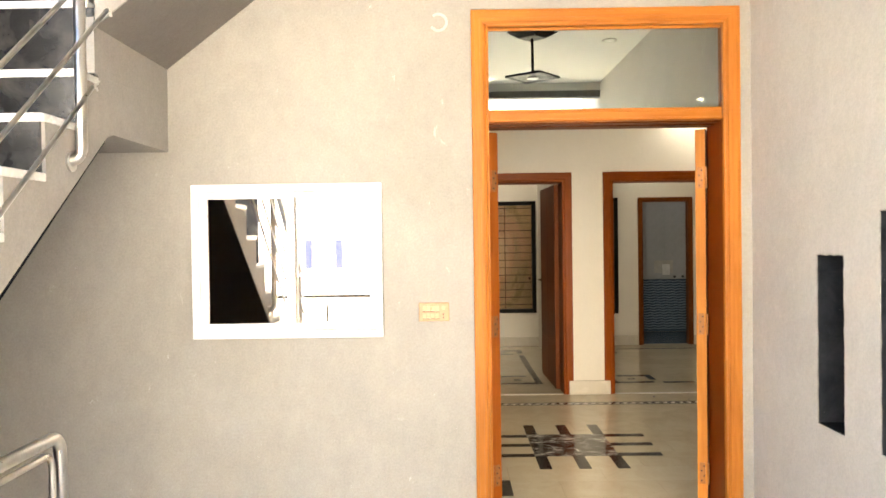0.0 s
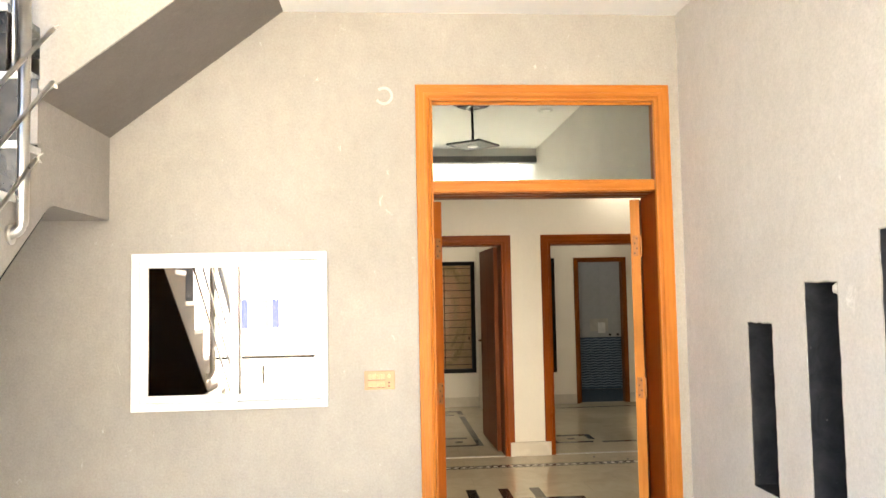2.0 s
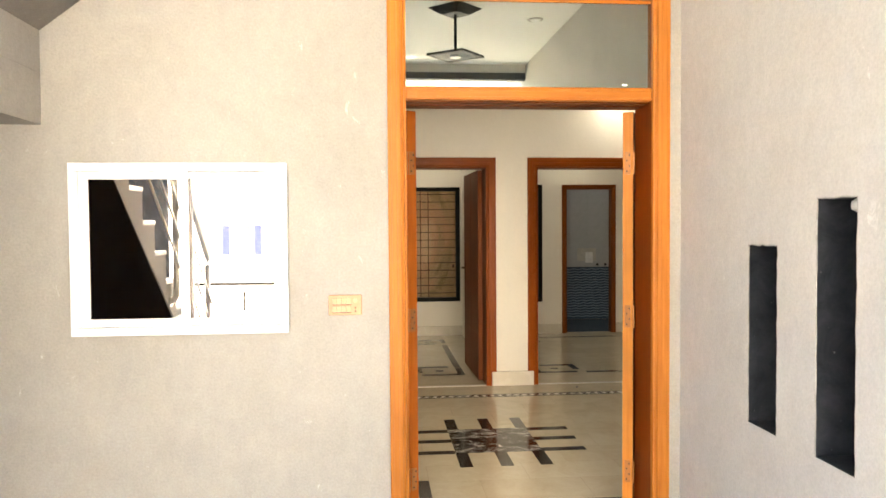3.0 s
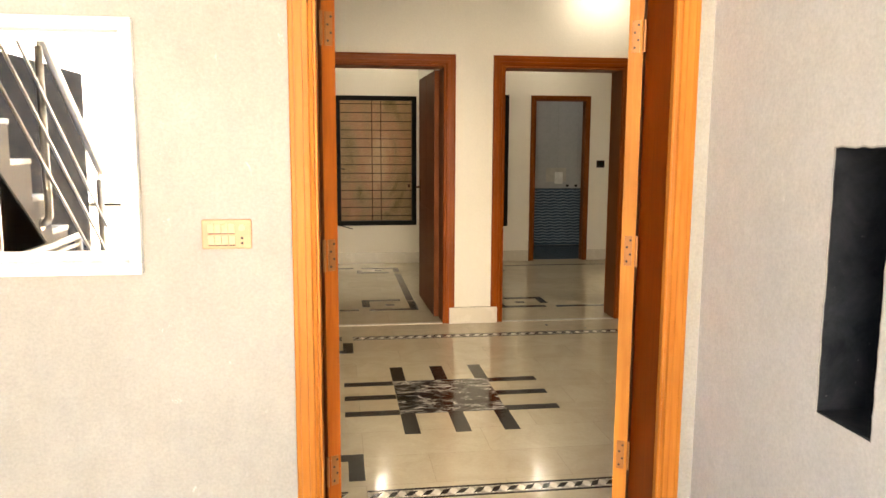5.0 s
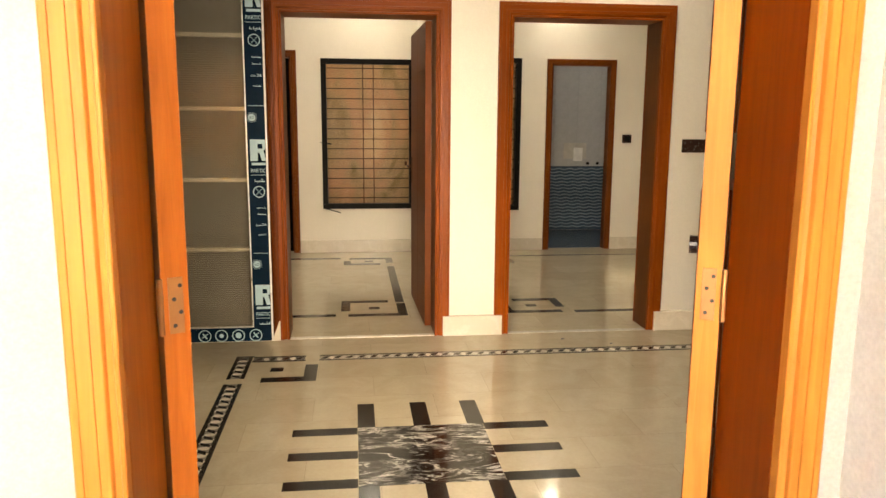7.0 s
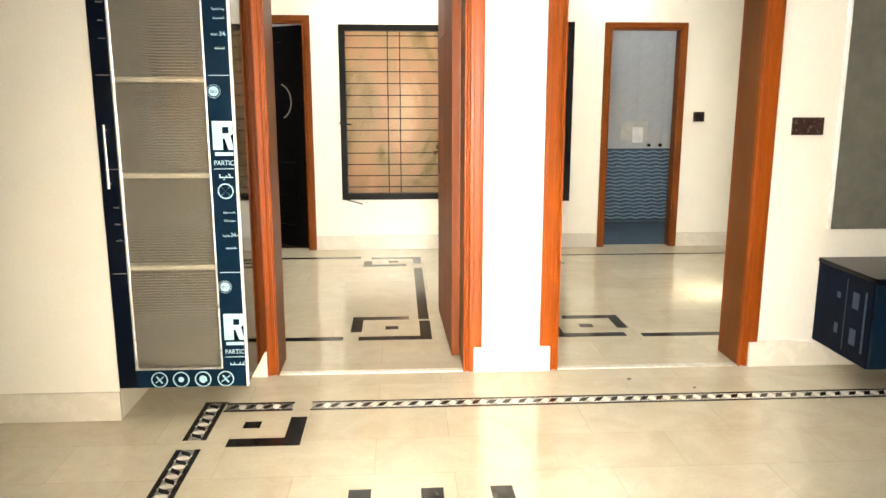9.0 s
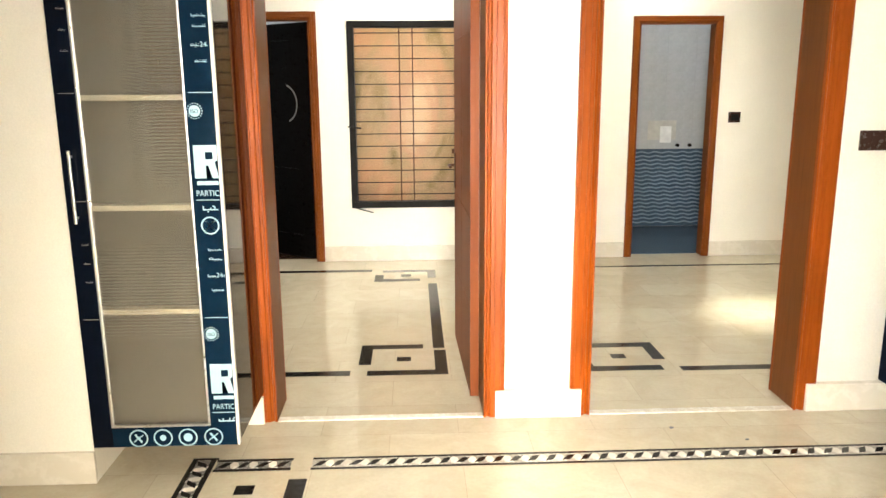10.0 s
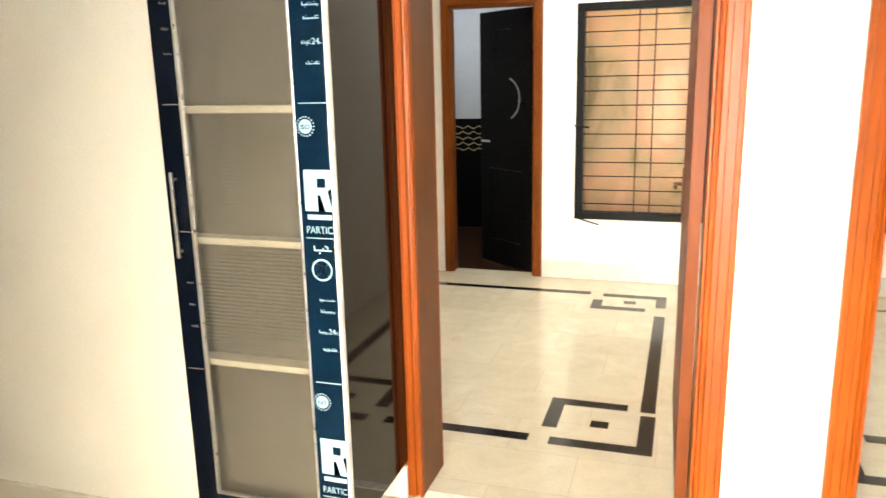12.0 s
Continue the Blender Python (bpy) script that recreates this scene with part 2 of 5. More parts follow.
M_PORCH = plaster("grey_porch_plaster", (0.345, 0.316, 0.274), (0.432, 0.40, 0.348), (0.54, 0.51, 0.455))
# porch plaster again, brightened for the light falling on the niche wall
M_PORCHLIT = plaster("lit_porch_plaster", (0.56, 0.53, 0.485), (0.65, 0.62, 0.572), (0.70, 0.67, 0.62))
# stair plaster darkened to carry the shade on the underside
M_SOFFIT = plaster("shaded_stair_plaster", (0.165, 0.150, 0.128), (0.21, 0.19, 0.165), (0.26, 0.24, 0.21))
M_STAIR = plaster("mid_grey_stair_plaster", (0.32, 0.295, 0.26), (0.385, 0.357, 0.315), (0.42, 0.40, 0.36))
M_CEIL = mottled("white_ceiling_paint", (0.76, 0.74, 0.70), (0.82, 0.80, 0.76), 1.2, 160, 0.85, 0.1)
M_WALL = mottled("cream_wall_paint", (0.75, 0.705, 0.615), (0.81, 0.77, 0.68), 0.9, 150, 0.6, 0.12)
M_WOODZ = timber("orange_varnished_wood", (0.175, 0.031, 0.0013), (0.30, 0.066, 0.0026), "z")
M_WOODX = timber("orange_varnished_wood_head", (0.175, 0.031, 0.0013), (0.30, 0.066, 0.0026), "x")
M_DARKZ = timber("dark_orange_varnished_wood", (0.125, 0.028, 0.0025), (0.215, 0.056, 0.005), "z")
M_DARKX = timber("dark_orange_varnished_wood_head", (0.125, 0.028, 0.0025), (0.215, 0.056, 0.005), "x")
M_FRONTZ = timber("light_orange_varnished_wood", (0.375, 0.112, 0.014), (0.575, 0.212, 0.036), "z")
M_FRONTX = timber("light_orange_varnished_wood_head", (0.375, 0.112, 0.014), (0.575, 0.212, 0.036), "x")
# jamb shade put into the colour: orange for the left board, deep red for right
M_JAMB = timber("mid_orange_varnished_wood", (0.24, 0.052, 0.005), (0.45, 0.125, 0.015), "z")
M_JAMBSHADE = timber("shaded_lining_wood", (0.16, 0.022, 0.0007), (0.265, 0.046, 0.0014), "z")
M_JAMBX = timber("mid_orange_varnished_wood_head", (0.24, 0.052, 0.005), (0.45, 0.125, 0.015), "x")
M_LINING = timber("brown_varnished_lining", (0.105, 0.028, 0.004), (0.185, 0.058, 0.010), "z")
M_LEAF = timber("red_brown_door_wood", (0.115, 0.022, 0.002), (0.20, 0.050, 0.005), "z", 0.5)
# head wood darkened for the shade under the transom bar
M_HEADSHADE = timber("shaded_head_wood", (0.10, 0.019, 0.002), (0.18, 0.046, 0.006), "x", 0.42)
M_EDGE = timber("pale_door_edge_wood", (0.40, 0.135, 0.018), (0.58, 0.235, 0.042), "z", 0.45)
M_FLOOR = marble_floor("polished_cream_marble")
M_SKIRT = veined_marble("cream_marble_skirting", (0.66, 0.605, 0.51), (0.71, 0.655, 0.565), 0.6, 0.2, 2.0)
M_BLACK = streaked_marble("black_marble_veined", (0.010, 0.009, 0.009), (0.52, 0.50, 0.47))
M_INLAY = veined_marble("dark_marble_inlay", (0.007, 0.006, 0.006), (0.03, 0.027, 0.025), 0.25, 0.16, 9.0)
M_WHITEIN = veined_marble("white_marble_inlay", (0.68, 0.63, 0.54), (0.80, 0.77, 0.70), 0.5, 0.15, 5.0)
M_GREYIN = veined_marble("grey_speckled_inlay", (0.16, 0.15, 0.135), (0.38, 0.36, 0.32), 0.5, 0.2, 20.0)
M_PALEGREY = veined_marble("pale_grey_inlay", (0.36, 0.33, 0.28), (0.55, 0.51, 0.45), 0.5, 0.18, 14.0)
M_STEP = mottled("grey_black_marble_riser", (0.004, 0.0038, 0.0036), (0.050, 0.046, 0.042), 7.0, 70, 0.2, 0.0, blotch=(0.40, 0.72))
M_NOSE = plain("white_marble_tread", (0.72, 0.70, 0.66), 0.25)
M_STEEL = plain("brushed_stainless_steel", (0.56, 0.535, 0.49), 0.32, 1.0)
M_UPVC = plain("white_window_plastic", (0.84, 0.83, 0.80), 0.35)
M_MIRROR = mirror_glass("reflective_window_glass", (0.80, 0.76, 0.70), (1.0, 0.60, 0.18), 0.15)
M_TRANSOM = mirror_glass("reflective_transom_glass", (0.41, 0.43, 0.385), (0.9, 0.95, 0.85), 0.14)
# near black for the dark space mirrored under and beside the stairs
M_STAIRDARK = mottled("charcoal_dark_fill", (0.004, 0.0045, 0.006), (0.009, 0.010, 0.0125), 5, 80, 0.85, 0.3, spec=0.05)
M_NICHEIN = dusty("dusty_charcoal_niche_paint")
M_SWITCH = plain("orange_beige_switch_plastic", (0.50, 0.27, 0.125), 0.35)
M_SWITCHK = plain("cream_switch_key", (0.60, 0.36, 0.18), 0.3)
M_DARKSW = plain("dark_brown_switch_plastic", (0.035, 0.016, 0.012), 0.25)
M_GRILLE = plain("black_painted_iron", (0.004, 0.0035, 0.003), 0.5, 0.0, 0.0, 0.12)
M_PANE = see_through("amber_window_glass", (0.95, 0.86, 0.73), 0.008, 0.3)
M_SHAFT = patchy_render("patchy_shaft_render")
M_FILM = plain("navy_protective_film", (0.0024, 0.0115, 0.026), 0.2, 0.0, 0.0, 0.15)
M_FILMD = plain("black_navy_film", (0.002, 0.004, 0.010), 0.18, 0.0, 0.0, 0.12)
M_ENDFILM = plain("deep_navy_end_film", (0.0015, 0.0045, 0.014), 0.45, 0.0, 0.0, 0.03)
M_INK = plain("pale_blue_print", (0.34, 0.50, 0.57), 0.4)
M_INKDIM = plain("dim_blue_print", (0.010, 0.028, 0.065), 0.4)
M_ALU = plain("satin_aluminium", (0.72, 0.72, 0.72), 0.3, 1.0)
M_CABIN = mottled("grey_beige_cabinet_lining", (0.17, 0.158, 0.135), (0.23, 0.213, 0.182), 2, 90, 0.5, 0.05)
M_SHELF = plain("cream_shelf_board", (0.76, 0.70, 0.56), 0.4)
M_CABGLASS = see_through("ribbed_cabinet_glass", (0.86, 0.85, 0.83), 0.20, 0.05, 26.0)
M_STILE = plain("brown_sash_metal", (0.085, 0.040, 0.020), 0.6, 0.0, 0.0, 0.1)
M_GLOSSBLK = plain("glossy_brown_black_laminate", (0.010, 0.006, 0.004), 0.05, 0.0, 0.0, 0.18)
M_CONSOLE = plain("glossy_black_board", (0.002, 0.003, 0.007), 0.15, 0.0, 0.0, 0.1)
M_TVPANEL = plain("grey_olive_glass_panel", (0.115, 0.112, 0.092), 0.12, 0.0, 0.5)
M_BLACKDOOR = plain("black_plastic_door", (0.0025, 0.0022, 0.0022), 0.3, 0.0, 0.0, 0.08)
M_BATHFLOOR = plain("dark_brown_floor_tile", (0.035, 0.016, 0.008), 0.15)
M_CHALK = plain("pale_scratch", (0.22, 0.21, 0.20), 0.8)
M_TILEUP = mottled("pale_grey_wall_tile", (0.47, 0.475, 0.475), (0.55, 0.555, 0.555), 2.2, 40, 0.2, 0.03)
M_TILELOW = mottled("blue_grey_wall_tile", (0.050, 0.080, 0.120), (0.075, 0.110, 0.155), 3.0, 60, 0.25, 0.05)
M_TILEWAVE = mottled("light_blue_tile_relief", (0.15, 0.21, 0.275), (0.23, 0.30, 0.37), 6.0, 60, 0.3, 0.05)
M_TILEGOLD = plain("gold_tile_line", (0.60, 0.46, 0.20), 0.35)
M_GROUT = plain("dry_mortar", (0.55, 0.525, 0.47), 0.9)
M_PAVE = mottled("pale_bounce_paving", (0.72, 0.665, 0.57), (0.80, 0.75, 0.66), 1.3, 50, 0.85, 0.3, 0.004)
M_ROAD = mottled("dusty_ground", (0.33, 0.295, 0.245), (0.45, 0.405, 0.34), 0.35, 22, 0.95, 0.5, 0.01)
M_WHITEWASH = mottled("white_house_paint", (0.78, 0.77, 0.74), (0.84, 0.83, 0.80), 0.6, 40, 0.85, 0.2)
M_RIM = plain("grey_lamp_rim", (0.42, 0.40, 0.36), 0.4)
M_STREET = mottled("pale_concrete_street", (0.62, 0.565, 0.48), (0.74, 0.685, 0.60), 0.8, 30, 0.9, 0.3, 0.004)
M_BLUE = plain("blue_window_shutter", (0.040, 0.052, 0.12), 0.6, 0.0, 0.0, 0.2)
M_YELLOW = plain("pale_yellow_shutter", (0.19, 0.165, 0.09), 0.6)
M_DIM = plain("dark_grey_paint", (0.10, 0.10, 0.105), 0.6)
M_LED = glow("lit_led_disc", (1.0, 0.93, 0.80), 12.0)
M_BAND = plain("grey_edge_band", (0.70, 0.69, 0.67), 0.35)
M_BRASS = plain("worn_brass_hinge", (0.30, 0.125, 0.038), 0.4, 0.6)
M_HOLE = plain("dark_screw_hole", (0.02, 0.015, 0.01), 0.7)


# ---- building helpers ----
def world_of(ob):
    if ob.parent is None:
        return ob.matrix_basis.copy()
    return world_of(ob.parent) @ ob.matrix_parent_inverse @ ob.matrix_basis


def mesh_object(name, bm, mat, smooth=False):
    bmesh.ops.recalc_face_normals(bm, faces=bm.faces)
    me = bpy.data.meshes.new(name)
    bm.to_mesh(me)
    bm.free()
    if smooth:
        for f in me.polygons:
            f.use_smooth = True
    me.materials.append(mat)
    return new(name, me)


def part(name, bm, mat, parent=None, label="", smooth=False):
    ob = mesh_object(name, bm, mat, smooth)
    if parent is not None:
        ob.parent = parent
        ob.matrix_parent_inverse = world_of(parent).inverted()
    if label:
        tagged(ob, label)
    return ob


def piece(name, mesh, parent, m):
    """One more object on a mesh that is already there."""
    ob = new(name, mesh)
    ob.parent = parent
    ob.matrix_parent_inverse = world_of(parent).inverted()
    ob.matrix_basis = m
    return ob


def thing(name, at, label, category, group="", kind=""):
    ob = new(name)
    ob.location = at
    return tagged(ob, label, category, group, kind)


def box(x0, x1, y0, y1, z0, z1, bevel=0.0, bm=None):
    own = bm is None
    bm = bmesh.new() if own else bm
    vs = [bm.verts.new((x, y, z)) for x in (x0, x1) for y in (y0, y1) for z in (z0, z1)]
    fs = [bm.faces.new([vs[i] for i in q]) for q in ((0, 1, 3, 2), (4, 6, 7, 5), (0, 4, 5, 1), (2, 3, 7, 6), (0, 2, 6, 4), (1, 5, 7, 3))]
    if bevel:
        es = list({e for f in fs for e in f.edges})
        bmesh.ops.bevel(bm, geom=es, offset=bevel, segments=2, affect="EDGES", profile=0.6)
    return bm


def tube(points, r, sides=12, bm=None):
    """A round bar along a line of points."""
    bm = bm or bmesh.new()
    pts = [Vector(p) for p in points]
    rings = []
    ref = Vector((0.31, 0.17, 0.93)).normalized()
    for i, p in enumerate(pts):
        d = (pts[min(i + 1, len(pts) - 1)] - pts[max(i - 1, 0)]).normalized()
        u = d.cross(ref).normalized()
        w = d.cross(u)
        rings.append([bm.verts.new(p + r * (math.cos(a) * u + math.sin(a) * w)) for a in (2 * math.pi * k / sides for k in range(sides))])
    for a, b in zip(rings, rings[1:]):
        for k in range(sides):
            bm.faces.new((a[k], a[(k + 1) % sides], b[(k + 1) % sides], b[k]))
    bm.faces.new(rings[0])
    bm.faces.new(rings[-1])
    return bm


def arc(c, u, v, r, a0, a1, n=8):
    c, u, v = Vector(c), Vector(u), Vector(v)
    return [c + r * (math.cos(a) * u + math.sin(a) * v) for a in (radians(a0 + (a1 - a0) * k / n) for k in range(n + 1))]


def disc(c, axis, r, depth, sides=24, r2=None, bm=None):
    bm = bm or bmesh.new()
    q = Vector(axis).to_track_quat("Z", "Y").to_matrix().to_4x4()
    bmesh.ops.create_cone(bm, cap_ends=True, segments=sides, radius1=r, radius2=r if r2 is None else r2, depth=depth, matrix=Matrix.Translation(c) @ q)
    return bm


def ring(c, axis, r_out, r_in, depth, sides=28, a0=0.0, a1=360.0, bm=None):
    """A flat ring or an open arc of one, with thickness."""
    bm = bm or bmesh.new()
    q = Vector(axis).to_track_quat("Z", "Y").to_matrix()
    full = a1 - a0 >= 360
    n = sides if full else sides + 1
    rows = []
    for k in range(n):
        a = radians(a0 + (a1 - a0) * k / sides)
        d = Vector((math.cos(a), math.sin(a), 0))
        rows.append([bm.verts.new(Vector(c) + q @ (d * r + Vector((0, 0, h)))) for r, h in ((r_in, -depth / 2), (r_out, -depth / 2), (r_out, depth / 2), (r_in, depth / 2))])
    for k in range(n if full else n - 1):
        a, b = rows[k], rows[(k + 1) % n]
        for i in range(4):
            bm.faces.new((a[i], a[(i + 1) % 4], b[(i + 1) % 4], b[i]))
    if not full:
        bm.faces.new(rows[0])
        bm.faces.new(rows[-1])
    return bm


def wall(name, axis, face, back, span, height, holes, mat, label=""):
    """A wall with thickness whose openings go right through. axis 'y': it stands across y, its span runs along x."""
    us = sorted({span[0], span[1], *(h[0] for h in holes), *(h[1] for h in holes)})
    zs = sorted({height[0], height[1], *(h[2] for h in holes), *(h[3] for h in holes)})
    us = [u for u in us if span[0] <= u <= span[1]]
    zs = [z for z in zs if height[0] <= z <= height[1]]
    solid = {}
    for i in range(len(us) - 1):
        for j in range(len(zs) - 1):
            cu, cz = (us[i] + us[i + 1]) / 2, (zs[j] + zs[j + 1]) / 2
            solid[i, j] = not any(h[0] < cu < h[1] and h[2] < cz < h[3] for h in holes)
    bm, vs = bmesh.new(), {}

    def vert(i, j, d):
        if (i, j, d) not in vs:
            p = (us[i], (face, back)[d], zs[j]) if axis == "y" else ((face, back)[d], us[i], zs[j])
            vs[i, j, d] = bm.verts.new(p)
        return vs[i, j, d]

    for (i, j), s in solid.items():
        if not s:
            continue
        for d in (0, 1):
            bm.faces.new([vert(a, b, d) for a, b in ((i, j), (i + 1, j), (i + 1, j + 1), (i, j + 1))])
        for (a, b), (c, e), (di, dj) in (((i, j), (i + 1, j), (0, -1)), ((i, j + 1), (i + 1, j + 1), (0, 1)), ((i, j), (i, j + 1), (-1, 0)), ((i + 1, j), (i + 1, j + 1), (1, 0))):
            if not solid.get((i + di, j + dj), False):
                bm.faces.new([vert(a, b, 0), vert(c, e, 0), vert(c, e, 1), vert(a, b, 1)])
    ob = part(name, bm, mat)
    return tagged(ob, label, "wall", kind="structure")


def slab(name, x0, x1, y0, y1, z0, z1, mat, label, category):
    return tagged(part(name, box(x0, x1, y0, y1, z0, z1), mat), label, category, kind="structure")


ARCH = ((0.0, 0.0), (0.0, 0.022), (0.002, 0.024), (0.008, 0.024), (0.010, 0.021), (0.013, 0.011), (0.023, 0.014), (0.026, 0.021), (0.028, 0.023), (0.0428, 0.024), (0.0438, 0.0215), (0.0450, 0.0215), (0.046, 0.0245), (0.0698, 0.026), (0.0708, 0.0235), (0.0720, 0.0235), (0.073, 0.026), (0.084, 0.026), (0.088, 0.023), (0.088, 0.0))


def architrave(parent, x0, x1, z0, ztop, y, width, out=-1, mat_z=None, mat_x=None):
    """Moulded casing round an opening: two legs and a head, mitred. out: the way it stands proud along y."""
    k = width / 0.088
    prof = [(w * k, d * out) for w, d in ARCH]
    for nm, ends, mat in (
        ("casing_leg", lambda w: ((x0 - w, z0), (x0 - w, ztop + w)), mat_z),
        ("casing_leg", lambda w: ((x1 + w, z0), (x1 + w, ztop + w)), mat_z),
        ("casing_head", lambda w: ((x0 - w, ztop + w), (x1 + w, ztop + w)), mat_x),
    ):
        bm = bmesh.new()
        a, b = [], []
        for w, d in prof:
            (ax, az), (bx, bz) = ends(w)
            a.append(bm.verts.new((ax, y + d, az)))
            b.append(bm.verts.new((bx, y + d, bz)))
        n = len(prof)
        for i in range(n):
            bm.faces.new((a[i], a[(i + 1) % n], b[(i + 1) % n], b[i]))
        bm.faces.new(a)
        bm.faces.new(b)
        part(nm, bm, mat, parent)


def lining(parent, x0, x1, z0, ztop, y0, y1, t, mat_z, mat_x, mat_z2=None):
    """Boards that line an opening through the wall."""
    part("jamb_board", box(x0 - t, x0, y0, y1, z0, ztop, 0.002), mat_z, parent)
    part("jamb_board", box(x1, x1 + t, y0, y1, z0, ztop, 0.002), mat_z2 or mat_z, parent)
    part("head_board", box(x0 - t, x1 + t, y0, y1, ztop, ztop + t, 0.002), mat_x, parent)


def lettering(parent, text, size, at, mat, width=None):
    """Raised letters of the built-in font on a face that looks to -y."""
    cu = bpy.data.curves.new("text", "FONT")
    cu.body, cu.size, cu.extrude = text, size, 0.0006
    tmp = bpy.data.objects.new("text", cu)
    scene.collection.objects.link(tmp)
    dg = bpy.context.evaluated_depsgraph_get()
    me = bpy.data.meshes.new_from_object(tmp.evaluated_get(dg))
    bpy.data.objects.remove(tmp)
    bm = bmesh.new()
    bm.from_mesh(me)
    xs = [v.co.x for v in bm.verts]
    w0 = max(xs) - min(xs)
    sx = width / w0 if width else 1.0
    x_min = min(xs)
    for v in bm.verts:
        x, yy, z = v.co
        v.co = (at[0] + (x - x_min) * sx, at[1] - z, at[2] + yy)
    return part("lettering", bm, mat, parent)


# ---- the setting: porch ----
random.seed(7)
YF, YB = 3.885, 4.10          # front wall, outer and inner face
XR = 2.035                    # porch wall with the niches
ZC = 3.020                    # ceilings
YI, YJ = 7.490, 7.700         # wall with the two inner doors
YW, WT = 10.722, 0.10         # far wall of the two rooms, its thickness
ZI = 2.80                     # ceiling of hall and rooms

ground = slab("ground", -400, 400, -400, 400, -0.5, -0.16, M_ROAD, "dusty bare ground reaching to the horizon", "ground")
slab("road", -40, 40, -9.88, -4.202, -0.158, -0.06, M_STREET, "pale sunlit concrete street", "road")
# paving out of view, made pale so it throws light up the porch walls
slab("pavement", -2.3, XR, -4.2, YF + 0.002, -0.158, -0.02, M_PAVE, "unseen porch paving, pale to bounce light", "pavement")

FD = (0.752, 1.893, -0.02, 2.562)            # front door opening, with the light above it
WIN = (-0.69, 0.200, 1.08, 1.79)
SWIN = (-1.60, -0.972, 3.232, 3.95)          # window over the stair landing
wall("wall_front", "y", YF, YB, (-2.3, 5.2), (-0.16, 6.2), [(FD[0] - 0.03, FD[1] + 0.03, FD[2], FD[3] + 0.03), WIN, SWIN], M_PORCH, "grey textured plaster front wall of the house")
NICHES = [(3.028, 3.236, 0.765, 1.450), (2.582, 2.790, 0.765, 1.612), (2.145, 2.355, 0.765, 1.772)]
wall("wall_niches", "x", XR, XR + 0.2, (-0.7, YF - 0.001), (-0.16, ZC + 0.9), NICHES, M_PORCHLIT, "plaster porch wall with tall narrow niches, colour lightened as if lit")
slab("wall_niches_back", XR + 0.2, XR + 0.32, -0.7, YF - 0.001, -0.16, ZC + 0.9, M_PORCH, "grey plaster wall behind the niches", "wall")
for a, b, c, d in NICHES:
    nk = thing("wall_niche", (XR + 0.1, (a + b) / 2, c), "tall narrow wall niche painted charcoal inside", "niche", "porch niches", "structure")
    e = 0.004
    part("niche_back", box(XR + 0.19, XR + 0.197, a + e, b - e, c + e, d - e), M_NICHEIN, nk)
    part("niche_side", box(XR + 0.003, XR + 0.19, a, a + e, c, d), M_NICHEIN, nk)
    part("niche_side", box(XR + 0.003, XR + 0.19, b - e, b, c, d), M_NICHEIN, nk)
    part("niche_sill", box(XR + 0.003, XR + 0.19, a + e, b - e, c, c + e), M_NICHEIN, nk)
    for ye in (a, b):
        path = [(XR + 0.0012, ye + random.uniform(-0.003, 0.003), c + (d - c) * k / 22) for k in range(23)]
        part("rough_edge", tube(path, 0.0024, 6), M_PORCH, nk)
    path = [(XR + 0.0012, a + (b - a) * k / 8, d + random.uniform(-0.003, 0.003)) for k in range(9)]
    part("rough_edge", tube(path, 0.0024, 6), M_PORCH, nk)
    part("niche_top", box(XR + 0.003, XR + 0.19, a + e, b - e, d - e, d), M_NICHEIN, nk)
nl = thing("mortar_lump", (XR + 0.05, 2.62, 1.57), "pale crumb of mortar stuck in the niche top", "mortar")
bm = bmesh.new()
bmesh.ops.create_icosphere(bm, subdivisions=2, radius=0.03, matrix=Matrix.Translation((XR + 0.04, 2.618, 1.585)) @ Matrix.Diagonal((1.1, 0.9, 0.75, 1)))
for v in bm.verts:
    v.co += 0.010 * Vector(noise.noise_vector(v.co * 40))
part("lump", bm, M_GROUT, nl)
# height added unseen to keep sky light off the stairs
slab("wall_stair_side", -2.42, -2.3, 0.2, YB, -0.16, 5.6, M_STAIRDARK, "tall charcoal wall behind the stairs", "wall")
slab("wall_boundary", -2.42, -2.3, -3.7, 0.198, -0.16, 2.3, M_STAIRDARK, "low charcoal boundary wall beside the stairs", "wall")
slab("ceiling_porch", 0.015, XR - 0.001, 0.30, YF - 0.001, ZC, ZC + 0.16, M_CEIL, "white painted porch ceiling", "ceiling")
slab("ceiling_porch_stair", -0.75, 0.015, 0.30, 3.12, ZC, ZC + 0.16, M_CEIL, "white painted porch ceiling beside the stair well", "ceiling")
# two unseen blockers: slab keeps sun off the stairs, wall dims the stair well
slab("ceiling_stair_shade", -2.42, 0.6, 0.9, YF - 0.002, 5.602, 5.75, M_CEIL, "unseen slab added to shade the stair well", "ceiling")
slab("wall_stairwell_shade", 0.62, 0.74, 0.9, YF - 0.003, ZC + 0.161, 5.6, M_PORCH, "unseen wall added above the porch to darken the stair well", "wall")
# out of view: storey assumed from the stairs and added to block the sun
slab("wall_upper_storey", -1.72, 5.32, YB + 0.001, 10.98, ZC + 0.16, 6.2, M_PORCH, "grey plaster upper storey, unseen, added to block the sun", "wall")
slab("beam_porch_edge", -0.75, XR - 0.001, 0.21, 0.298, 2.945, ZC + 0.16, M_CEIL, "white edge beam of the porch ceiling", "beam")
slab("trim_porch_edge", -0.75, XR - 0.001, 0.20, 0.302, 2.880, 2.944, M_DIM, "dark strip under the porch edge beam", "trim")

